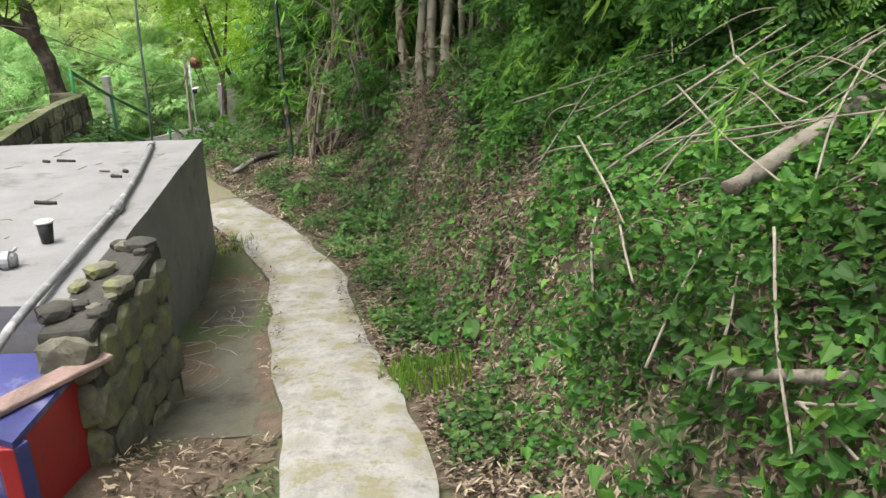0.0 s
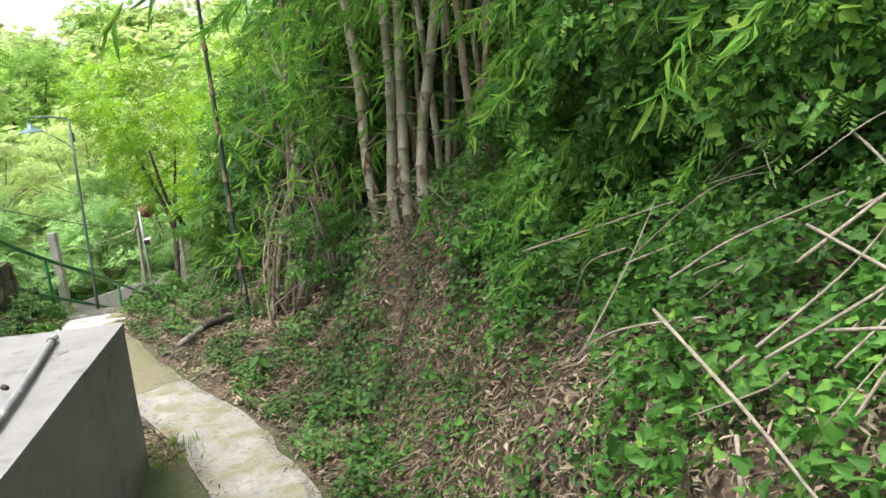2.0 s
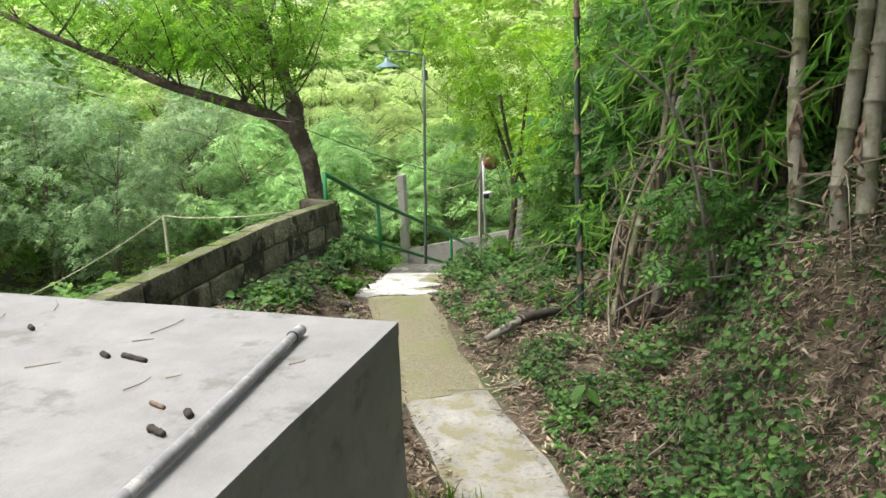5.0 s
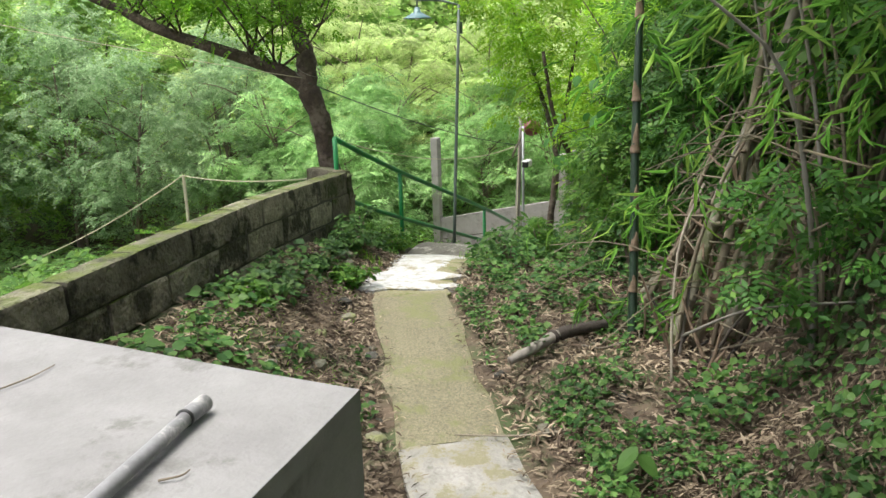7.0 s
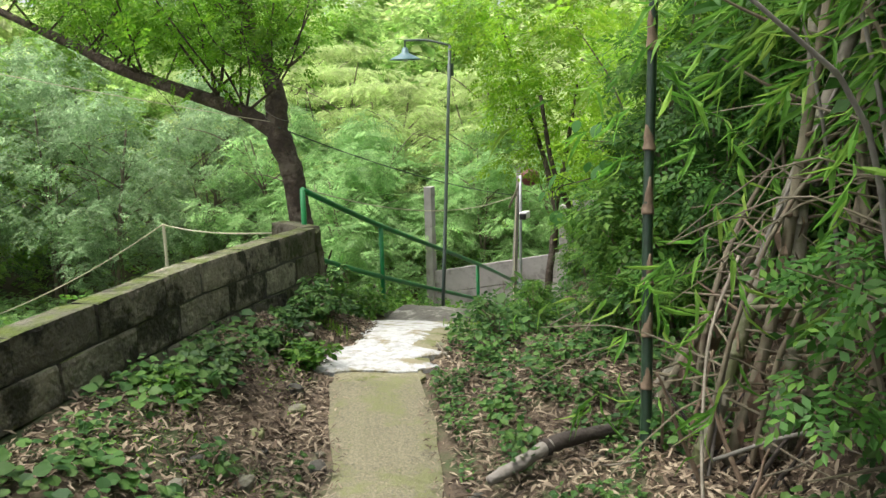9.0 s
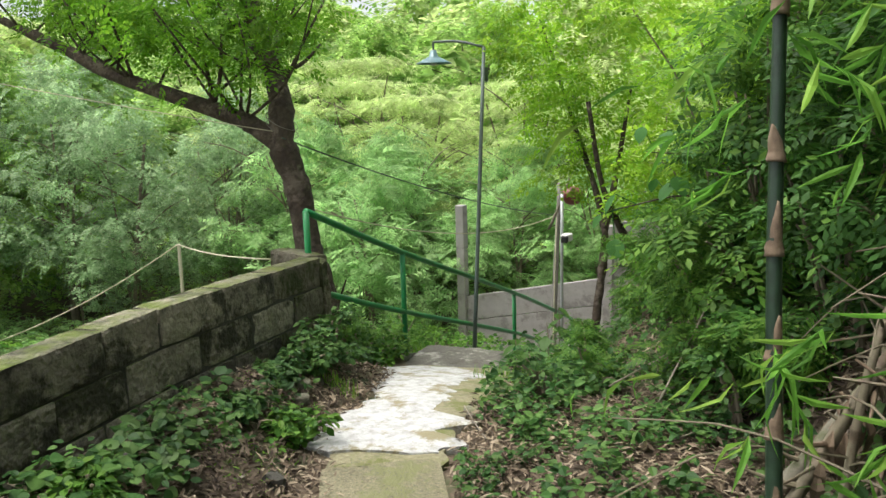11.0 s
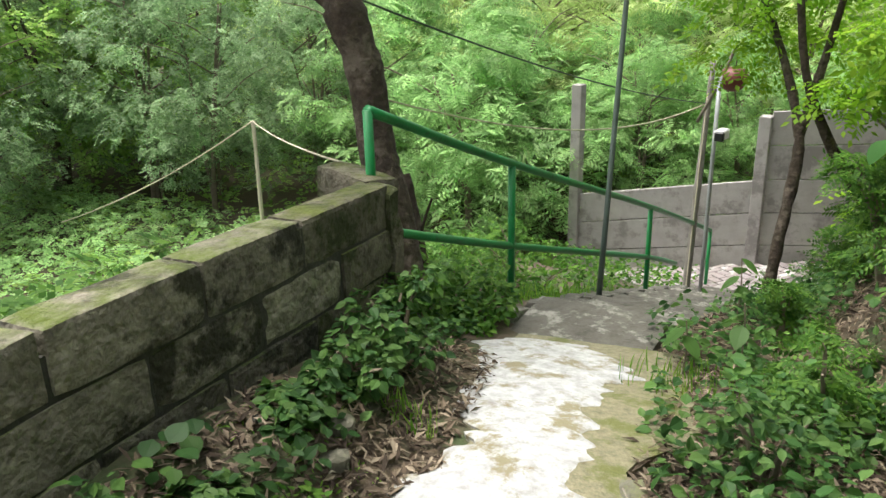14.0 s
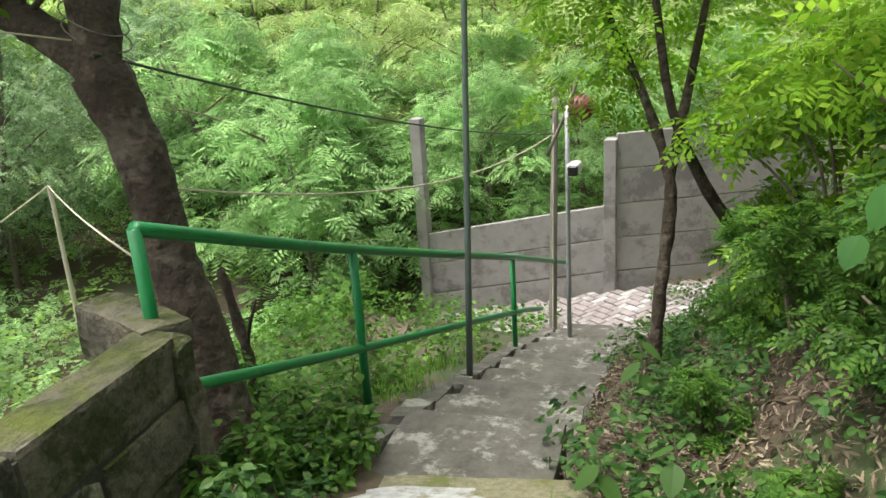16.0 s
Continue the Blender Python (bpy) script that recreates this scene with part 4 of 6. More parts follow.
leaves_on("ground_creeper", T_oval, pv3, nv3, rg.uniform(0.02, 0.045, len(pv3)), rg, L_small, 0.5, "small green creeping leaves beside the path", "creeper")
pv4, nv4 = bank_points(38000, 8.8, 17, 0.05, 4.0, rg, (0.01, 0.22))
k = noise2(pv4[:, 0], pv4[:, 1], 2.0, 8.0) + 0.12 * (pv4[:, 0] + 3.4) > -0.04
pv4, nv4 = pv4[k], nv4[k]
leaves_on("slope_weeds", T_oval, pv4, nv4, rg.uniform(0.025, 0.065, len(pv4)), rg, L_small, 0.6, "low green weeds over the slope", "weeds")
# weeds between wall and path, and beyond the railing
pv5, nv5 = bank_points(15000, 5.4, 10.7, 0.02, 1.6, rg, (0.01, 0.12), False)
k = (pv5[:, 0] > np.interp(pv5[:, 1], [5.6, 9.5, 9.75, 10.6], [-3.3, -4.28, -4.7, -5.0]) + 0.04) & (noise2(pv5[:, 0], pv5[:, 1], 2.4, 1.0) + 0.12 * (pv5[:, 1] - 8.3) > 0.0) & ((pv5[:, 1] < 8.2) | ((pv5[:, 0] - centre(pv5[:, 1])[0]) * centre(pv5[:, 1])[2] < -0.52))
pv5, nv5 = pv5[k], nv5[k]
leaves_on("verge_weeds", T_oval, pv5, nv5, rg.uniform(0.02, 0.06, len(pv5)), rg, L_small, 0.5, "low green weeds along the wall foot", "weeds")
pv6, nv6 = bank_points(13000, 9.7, 16.5, 0.35, 4.0, rg, (0.01, 0.30), False)
k = noise2(pv6[:, 0], pv6[:, 1], 1.5, 4.0) > -0.12
pv6, nv6 = pv6[k], nv6[k]
leaves_on("rail_weeds", T_oval, pv6, nv6, rg.uniform(0.03, 0.075, len(pv6)), rg, L_shrub, 0.6, "bright green weeds below the railing", "weeds")

pv7, nv7 = bank_points(2600, 5.5, 8.4, 0.45, 1.5, rg, (0.03, 0.09), False)
k = (pv7[:, 0] > np.interp(pv7[:, 1], [5.6, 9.5], [-3.3, -4.28]) + 0.06) & (noise2(pv7[:, 0], pv7[:, 1], 2.2, 31.0) > 0.02)
pv7, nv7 = pv7[k], nv7[k]
leaves_on("wall_foot_leaves", round_leaf(0.46, 5), pv7, nv7, rg.uniform(0.03, 0.07, len(pv7)), rg, L_small, 0.4, "round green leaves along the foot of the block wall", "weeds")
pv8, nv8 = bank_points(5200, 6.4, 9.0, 0.1, 1.2, rg, (0.0, 0.02), False)
k = (pv8[:, 0] > np.interp(pv8[:, 1], [5.6, 9.5], [-3.3, -4.28]) + 0.06) & (noise2(pv8[:, 0], pv8[:, 1], 2.0, 41.0) > 0.12)
pv8, nv8 = pv8[k], nv8[k]
leaves_on("moss_cushion", lance(0.12, 0.3), pv8, nv8, rg.uniform(0.015, 0.035, len(pv8)), rg, L_grass, 0.9, "yellow-green moss and fine grass on the litter", "moss")
bd = part("boulder", stone_mesh(0.2, 0.17, 0.15, 77), M_white, None)
bd.location = (-2.92, 5.74, up_on(-2.92, 5.74) + 0.01)
tagged(bd, "pale grey lime-splashed boulder behind the tank", "boulder")


def grass_tuft(name, x, y, n, h, r, seed, label):
    g = np.random.default_rng(seed)
    a, d = g.uniform(0, 6.28, n), r * np.sqrt(g.random(n))
    px, py = x + d * np.cos(a), y + d * np.sin(a)
    p = np.stack([px, py, ground(px, py) + 0.0], 1)
    nn = unit(np.stack([np.cos(a), np.sin(a), g.uniform(0.1, 0.5, n)], 1))
    b = frames_from(nn, a)
    up = unit(np.stack([0.45 * np.cos(a), 0.45 * np.sin(a), np.ones(n)], 1) + g.normal(0, 0.15, (n, 3)))
    x_ax = unit(np.cross(up, nn))
    b = np.stack([x_ax, up, np.cross(x_ax, up)], 2)
    o = part(name, scatter(lance(0.035, 0.35), p, b, h * g.uniform(0.5, 1.2, n)), L_grass)
    return tagged(o, label, "grass", "grass tufts", "stuff")


for i, (x, y, n, h, r) in enumerate(((0.38, 2.62, 160, 0.14, 0.16), (0.24, 2.75, 90, 0.12, 0.1), (-3.75, 8.9, 60, 0.09, 0.1), (-4.55, 10.2, 90, 0.1, 0.18), (-1.35, 5.42, 110, 0.1, 0.2), (-4.75, 11.6, 90, 0.14, 0.3), (-5.2, 12.8, 110, 0.16, 0.45), (-3.25, 10.1, 120, 0.12, 0.25))):
    grass_tuft("grass_tuft", x, y, n, h, r, 50 + i, "short green grass tuft beside the path")

# far valley floor: low green growth
fx, fy = rg.uniform(-30, 2, 15000), rg.uniform(8, 40, 15000)
w_f = -(fx + 4) * 0.5 + (fy - 10) * 0.87
ok = (w_f > 2.5) & ~((fx > -8.8) & (fx < -3.4) & (fy < 18.4)) & (fx < np.interp(fy, [8, 16, 40], [-5.0, -5.6, 0]))
fx, fy = fx[ok], fy[ok]
pf = np.stack([fx, fy, ground(fx, fy) + rg.uniform(0, 0.35, len(fx))], 1)
leaves_on("valley_undergrowth", T_pin3, pf, np.tile([0, 0, 1.0], (len(pf), 1)), rg.uniform(0.15, 0.4, len(pf)), rg, L_far_hazed, 0.5, "low green undergrowth across the valley floor", "undergrowth")


lx_, ly_ = rg.uniform(-21, -5.2, 14000), rg.uniform(6.5, 15.5, 14000)
ok = (lx_ < np.interp(ly_, [6, 9.5, 16], [-4.6, -5.3, -7.5])) & ((lx_ + 4.9) ** 2 + (ly_ - 10.15) ** 2 > 0.3)
lx_, ly_ = lx_[ok], ly_[ok]
pl_ = np.stack([lx_, ly_, ground(lx_, ly_) + rg.uniform(0, 0.55, len(lx_))], 1)
# past x = -8.5 the leaf colour is lightened for sunlight and haze
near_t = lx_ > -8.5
for sel, leaf_m, what in ((near_t, L_shrub, "green low plants under the tree behind the wall"), (~near_t, L_blue_hazed, "green low plants on the slope behind the wall, lightened for sun and haze")):
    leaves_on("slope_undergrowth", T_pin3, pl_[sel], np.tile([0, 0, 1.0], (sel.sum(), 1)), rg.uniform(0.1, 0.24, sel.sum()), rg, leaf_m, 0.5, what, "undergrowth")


def crown(centres, radii, per, template, size, rg, flat=0.75, droop=0.15):
    """Sprigs set round many small clumps, pointing outward."""
    ps, ns, hs = [], [], []
    for c, r in zip(centres, radii):
        d = unit(rg.normal(0, 1, (per, 3)))
        q = c + d * np.array([1, 1, flat]) * r * rg.uniform(0.35, 1.05, per)[:, None] ** 0.6
        ps.append(q)
        ns.append(unit(d * 0.45 + np.array([0, 0, 0.85]) + rg.normal(0, 0.35, (per, 3))))
        hs.append(np.arctan2(d[:, 1], d[:, 0]) + rg.normal(0, 0.6, per))
    p, n, h = np.vstack(ps), np.vstack(ns), np.concatenate(hs)
    return scatter(template, p, frames_from(n, h), rg.uniform(*size, len(p)))


def wood_tree(name, label, height, spread, clumps, per, template, size, leaf, bark, seed, base=0.25, layers=0, trunk_r=0.07, flat=0.7):
    """A tree: tapered trunk with limbs, and a crown of many clumps."""
    g = np.random.default_rng(seed)
    t = thing(name, label, "tree")
    trunk, cs, rs_ = [], [], []
    nst = 2 if height < 4 else 3
    for s in range(nst):
        a = g.uniform(0, 6.28)
        top = np.array([np.cos(a), np.sin(a), 0]) * spread * 0.35 + (0, 0, height * 0.85)
        mid = top * 0.5 + g.normal(0, 0.12, 3) * height * 0.2
        pts = curve_points([(0.08 * s, 0.05 * s, -0.2), mid * (0.6, 0.6, 0.9), top], 12)
        trunk.append(tube(pts, [trunk_r * (1 - 0.2 * s), trunk_r * 0.25], 7, None, 0.06, seed + s))
        for k in range(5):
            u = g.integers(4, 11)
            a2 = g.uniform(0, 6.28)
            e = pts[u] + np.array([np.cos(a2), np.sin(a2), 0.5]) * spread * g.uniform(0.35, 0.8)
            trunk.append(tube([pts[u], pts[u] * 0.45 + e * 0.55 + (0, 0, 0.1), e], [trunk_r * 0.35, trunk_r * 0.1], 5, 7, 0.05, seed + k))
    for c in range(clumps):
        a, u = g.uniform(0, 6.28), g.uniform(base, 1)
        if layers:
            u = base + (1 - base) * (g.integers(0, layers) + 0.5) / layers + g.normal(0, 0.012)
        prof = math.sin(math.pi * min(1, (u - base * 0.6) / (1 - base * 0.6)) ** 0.75) * 0.85 + 0.2
        rr = spread * prof * g.uniform(0.35, 1.05)
        cs.append((rr * np.cos(a), rr * np.sin(a), u * height))
        rs_.append(spread * g.uniform(0.16, 0.34) * (1.25 if layers else 1))
    part("trunk", merge(trunk), bark, t, "", True)
    part("crown", crown(np.array(cs), rs_, per, template, size, g, 0.11 if layers else flat), leaf, t)
    return t


def plant_first(proto, x, y, top, height, turn, wide=1.0):
    z = up_on(x, y)
    k = (top - z) / height
    proto.matrix_basis = Matrix.LocRotScale((x, y, z), Euler((0, 0, turn)), Vector((k * wide, k * wide, k)))


def plant_all(proto, height, places):
    for i, (x, y, top, turn, wide) in enumerate(places):
        if i == 0:
            plant_first(proto, x, y, top, height, turn, wide)
        else:
            z = up_on(x, y)
            k = (top - z) / height
            c = copy_thing(proto, Matrix.Identity(4))
            c.matrix_basis = Matrix.LocRotScale((x, y, z), Euler((0, 0, turn)), Vector((k * wide, k * wide, k)))


# valley trees: their leaf colours carry the haze of the distance
grey = wood_tree("willowy_tree", "grey-green narrow-leaved tree with thin pale trunks, leaves paled for haze", 4.6, 1.7, 60, 38, T_pin, (0.17, 0.3), L_grey_hazed, M_bark2, 31, 0.15, trunk_r=0.06)
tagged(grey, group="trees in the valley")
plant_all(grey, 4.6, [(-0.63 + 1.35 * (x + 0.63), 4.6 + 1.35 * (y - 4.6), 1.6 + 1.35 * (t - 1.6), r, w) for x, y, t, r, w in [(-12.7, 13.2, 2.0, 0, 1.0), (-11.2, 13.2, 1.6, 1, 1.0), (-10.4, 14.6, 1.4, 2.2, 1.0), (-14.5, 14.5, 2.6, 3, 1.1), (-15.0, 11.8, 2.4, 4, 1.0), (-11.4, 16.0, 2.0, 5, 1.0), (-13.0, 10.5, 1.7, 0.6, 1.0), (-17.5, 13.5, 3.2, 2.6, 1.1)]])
feather = wood_tree("feathery_shrub", "bluish-green feathery shrub with drooping sprays, leaves paled for haze", 3.2, 1.5, 56, 34, T_frond, (0.16, 0.32), L_blue_hazed, M_bark2, 41, 0.1, trunk_r=0.045)
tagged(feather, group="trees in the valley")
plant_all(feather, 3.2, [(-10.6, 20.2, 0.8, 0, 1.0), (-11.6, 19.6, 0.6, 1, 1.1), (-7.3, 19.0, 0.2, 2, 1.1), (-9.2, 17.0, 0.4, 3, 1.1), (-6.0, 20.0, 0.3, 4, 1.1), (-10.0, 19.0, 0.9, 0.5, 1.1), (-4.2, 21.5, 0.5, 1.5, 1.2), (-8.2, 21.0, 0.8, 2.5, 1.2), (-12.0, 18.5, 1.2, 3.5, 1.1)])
pale = wood_tree("layered_tree", "yellow-green tree with flat layered branches, leaves paled for haze", 6.0, 3.0, 74, 30, T_frond, (0.26, 0.5), L_pale_hazed, M_bark2, 51, 0.3, layers=6, trunk_r=0.08)
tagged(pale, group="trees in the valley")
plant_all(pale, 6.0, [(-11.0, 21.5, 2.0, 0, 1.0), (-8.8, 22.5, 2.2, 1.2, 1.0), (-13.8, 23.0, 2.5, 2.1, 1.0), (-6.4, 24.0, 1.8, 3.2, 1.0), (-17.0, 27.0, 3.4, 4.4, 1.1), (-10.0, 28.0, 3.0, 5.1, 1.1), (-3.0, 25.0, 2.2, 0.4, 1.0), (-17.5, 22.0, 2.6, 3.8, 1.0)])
bright = wood_tree("leafy_tree", "bright green leafy tree, hazed on the far slope, three unseen copies added for shade", 6.5, 2.6, 70, 28, T_pin3, (0.25, 0.5), L_far_hazed, M_bark, 61, 0.2, trunk_r=0.09)
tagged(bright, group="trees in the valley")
# the trees at y 12.2, 9.6 and 15.6 are unseen, added as shade overhead
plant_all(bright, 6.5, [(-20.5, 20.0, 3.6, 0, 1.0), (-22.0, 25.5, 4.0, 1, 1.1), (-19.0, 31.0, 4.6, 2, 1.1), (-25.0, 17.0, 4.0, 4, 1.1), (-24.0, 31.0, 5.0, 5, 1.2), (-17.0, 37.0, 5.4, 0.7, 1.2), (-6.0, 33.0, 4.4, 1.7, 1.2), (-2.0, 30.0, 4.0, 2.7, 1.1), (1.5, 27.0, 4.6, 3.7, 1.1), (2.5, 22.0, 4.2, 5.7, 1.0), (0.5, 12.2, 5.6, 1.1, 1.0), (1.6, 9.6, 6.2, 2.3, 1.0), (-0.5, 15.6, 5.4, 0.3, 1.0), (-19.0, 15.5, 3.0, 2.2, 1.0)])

# the far wooded slope, too many trees to count
fw = np.random.default_rng(71)
cs, rr = [], []
for i in range(520):
    a, d = fw.uniform(radians(-12), radians(82)), fw.uniform(32, 150)
    x, y = -1 - d * math.sin(a), 5 + d * math.cos(a)
    h = fw.uniform(4, 7.5)
    z = up_on(x, y)
    for j in range(4):
        cs.append((x + fw.normal(0, 1.3), y + fw.normal(0, 1.3), z + h * fw.uniform(0.3, 0.95)))
        rr.append(fw.uniform(1.2, 2.3))
half_n = len(cs) // 2
# both halves take leaf colours with the haze mixed in
tagged(part("far_woods", crown(np.array(cs[:half_n]), rr[:half_n], 75, T_quad, (0.5, 1.1), fw, 0.6), L_far_hazed), "dense green woods on the far hillside", "woods", kind="stuff")
tagged(part("hazed_woods", crown(np.array(cs[half_n:]), rr[half_n:], 75, T_quad, (0.5, 1.1), fw, 0.35), L_pale_hazed), "green tree crowns on the far hillside, paled for haze", "woods", kind="stuff")

# ---- the forked tree beside the wall ----
tree = thing("neem_tree", "dark-barked forked tree with feathery green leaves", "tree")
FORK = (-5.2, 10.2, 1.22)
part("trunk", tube([(-4.7, 10.15, -0.9), (-4.915, 10.2, 0.1), (-5.03, 10.22, 0.5), (-5.09, 10.22, 0.9), FORK], [0.135, 0.112, 0.1, 0.098, 0.11], 16, 30, 0.035, 1), M_bark, tree, smooth=True)
limbA = [(-5.15, 10.22, 1.08), FORK, (-5.5, 10.2, 1.4), (-5.77, 10.2, 1.49), (-7.07, 10.2, 1.85), (-7.66, 10.2, 2.09), (-8.6, 10.2, 2.43), (-10.3, 10.2, 3.1)]
LC1, LC2 = (-6.5, 10.75, 2.8), (-7.3, 10.6, 3.25)
limbB = [(-5.17, 10.21, 1.1), FORK, (-5.31, 10.33, 1.55), (-5.5, 10.48, 1.8), (-5.72, 10.6, 2.05), (-5.92, 10.72, 2.4), (-6.24, 11.0, 3.17), (-6.6, 11.3, 4.0)]
part("limb", tube(limbA, [0.085, 0.07, 0.055, 0.03], 12, 34, 0.04, 2), M_bark, tree, smooth=True)
part("limb", tube(limbB, [0.1, 0.098, 0.088, 0.078, 0.07, 0.06, 0.045], 12, 36, 0.04, 3), M_bark, tree, smooth=True)
part("limb", tube([(-5.92, 10.7, 2.45), LC1, LC2], [0.08, 0.065, 0.04], 10, 14, 0.04, 8), M_bark, tree, smooth=True)
g = np.random.default_rng(81)
tw, cs = [], []
la, lb = curve_points(limbA, 40), curve_points(limbB, 40)
for i in range(44):
    src = la if i % 3 else lb
    q = src[g.integers(12, 39)]
    a = g.uniform(0, 6.28)
    e = q + np.array([np.cos(a) * 1.0, np.sin(a) * 0.9, g.uniform(0.55, 1.5)]) * g.uniform(0.6, 1.2)
    tw.append(tube([q, q * 0.5 + e * 0.5 + g.normal(0, 0.08, 3), e], [0.014, 0.004], 5, 8, 0.05, i))
    for u in (0.5, 0.75, 1.0):
        cs.append(q * (1 - u) + e * u)
for q, e in (((-5.45, 10.48, 1.78), (-5.1, 10.6, 2.0)), ((-5.9, 10.2, 1.53), (-5.75, 10.2, 2.1)), ((-5.88, 10.2, 1.52), (-6.0, 10.15, 2.2))):
    q, e = np.array(q), np.array(e)
    tw.append(tube([q, q * 0.5 + e * 0.5 + (0.03, 0, -0.03), e], [0.022, 0.01], 6, 8, 0.05, 5))
for k, gg in enumerate(tw):
    part("twig", gg, M_bark, tree, smooth=True)
part("crown", crown(np.array(cs), [0.4] * len(cs), 30, T_pin, (0.11, 0.21), g, 0.6), L_neem, tree, "fine bright green leaflets")

# a cut-back stem beside the railing
cut = thing("cut_stem", "thin brown cut-back stem below the railing", "stem")
part("stem", tube([(-5.12, 10.82, -0.77), (-5.17, 10.80, -0.52), (-5.23, 10.80, -0.22), (-5.32, 10.80, 0.20)], [0.05, 0.042, 0.028, 0.022], 9, 18, 0.1, 17), M_bark, cut, smooth=True)
part("side_shoot", tube([(-5.23, 10.80, -0.22), (-5.20, 10.80, -0.10), (-5.11, 10.78, 0.08)], [0.014, 0.006], 6, 6, 0.06, 18), M_bark, cut, smooth=True)

# ---- slender trees beside the steps ----
st = thing("sapling_tree", "slender dark tree with fine green leaves beside the steps", "tree")
part("trunk", tube([(-3.55, 12.5, -1.0), (-3.53, 12.55, -0.5), (-3.5, 12.65, 0.0), (-3.52, 12.74, 0.31), (-3.75, 13.05, 0.75), (-4.06, 13.41, 1.22), (-4.5, 13.5, 2.4)], [0.046, 0.04, 0.034, 0.028, 0.012], 10, 30, 0.09, 4), M_bark, st, smooth=True)
part("limb", tube([(-3.52, 12.74, 0.28), (-3.45, 12.8, 0.7), (-3.3, 12.8, 1.6)], [0.038, 0.03, 0.012], 8, 12, 0.05, 5), M_bark, st, smooth=True)
part("limb", tube([(-2.95, 12.95, -0.55), (-3.107, 12.9, -0.14), (-3.32, 12.72, 0.27), (-3.5, 12.6, 0.75), (-3.6, 12.5, 1.5)], [0.042, 0.036, 0.02], 8, 16, 0.05, 6), M_bark, st, smooth=True)
cs = [(-4.2, 13.3, 1.35), (-4.4, 13.5, 1.7), (-4.6, 13.2, 2.2), (-3.7, 12.9, 1.2), (-4.05, 13.0, 1.6), (-4.3, 13.0, 2.0), (-3.65, 13.0, 1.7), (-3.3, 12.9, 1.9), (-3.85, 12.7, 2.3), (-3.15, 12.9, 1.4), (-3.75, 13.3, 0.95), (-3.55, 12.5, 2.8), (-4.2, 12.7, 2.9), (-3.0, 12.6, 2.4), (-4.5, 13.1, 2.5), (-4.15, 13.35, 0.75), (-3.0, 13.0, 0.7), (-2.8, 12.6, 1.0)]
part("crown", crown(np.array(cs), [0.42] * len(cs), 80, T_pin, (0.13, 0.25), g, 0.7), L_lime_lit, st, "fine yellow-green leaflets")


def bush(name, label, x, y, z0, h, r, per, template, size, leaf, seed, clumps=14):
    """A bush: thin stems from the ground and leaves in clumps."""
    q = np.random.default_rng(seed)
    t = thing(name, label, "shrub", "shrubs on the slope", (x, y, z0))
    stems, cs_, rs_ = [], [], []
    for i in range(clumps):
        a, u = q.uniform(0, 6.28), q.uniform(0.2, 1)
        e = np.array([np.cos(a) * r * q.uniform(0.2, 0.9), np.sin(a) * r * q.uniform(0.2, 0.9), h * u])
        stems.append(tube([(e[0] * 0.1, e[1] * 0.1, -0.1), e * (0.5, 0.5, 0.65), e], [0.013, 0.005], 5, 7))
        cs_.append(e)
        rs_.append(r * q.uniform(0.25, 0.45))
    for s_ in stems:
        part("stem", s_, M_bark2, t)
    part("leaves", crown(np.array(cs_), rs_, per, template, size, q, 0.75), leaf, t)
    return t


BUSHES = [(-2.5, 12.5, 1.5, 0.8), (-2.0, 11.2, 2.1, 0.9), (-1.7, 10.0, 1.9, 0.8), (-1.9, 13.4, 2.2, 0.9), (-1.2, 11.6, 2.6, 1.1), (-0.9, 9.6, 2.2, 0.9), (-0.3, 10.6, 2.6, 1.1), (-1.4, 13.0, 2.8, 1.1), (-1.6, 15.3, 2.5, 1.0), (-1.0, 15.0, 3.0, 1.3), (0.4, 12.2, 3.0, 1.3)]
# beyond y = 11 the shrubs take the leaf colour brightened for backlight
for i, (x, y, h, r) in enumerate(BUSHES):
    bush("leafy_shrub", "dense green shrub with pinnate leaves on the slope", x, y, up_on(x, y), h, r, 60, T_pin, (0.12, 0.24), L_lime_lit if y > 11.0 else L_shrub, 90 + i, 18)
for i, (x, y, h, r) in enumerate(((-2.45, 11.4, 0.6, 0.4), (-1.9, 10.6, 0.6, 0.45), (-2.9, 13.0, 0.7, 0.4), (-1.9, 9.5, 0.3, 0.3), (-1.5, 9.0, 0.4, 0.3))):
    bush("fern_shrub", "low feathery green shrub beside the steps", x, y, up_on(x, y), h, r, 40, T_frond, (0.07, 0.15), L_shrub, 120 + i, 10)
# leafy weeds against the wall
for i, (x, y, h, r) in enumerate(((-3.82, 8.5, 0.1, 0.13), (-3.9, 8.8, 0.18, 0.16), (-4.02, 9.15, 0.3, 0.2), (-3.62, 8.0, 0.07, 0.13), (-4.45, 9.78, 0.3, 0.17), (-4.3, 9.5, 0.28, 0.14), (-4.55, 10.15, 0.3, 0.18), (-4.75, 10.5, 0.3, 0.2), (-3.4, 7.1, 0.07, 0.16), (-4.45, 10.3, 0.18, 0.25), (-3.45, 8.2, 0.14, 0.18), (-4.95, 10.9, 0.2, 0.3), (-5.2, 10.6, 0.6, 0.4), (-5.3, 11.8, 0.6, 0.5), (-5.8, 13.0, 0.7, 0.6))):
    bush("broad_weed", "leafy green weed at the foot of the block wall", x, y, up_on(x, y), h, r, 46, T_oval, (0.025, 0.055), L_small if i < 4 else L_shrub, 140 + i, 11)
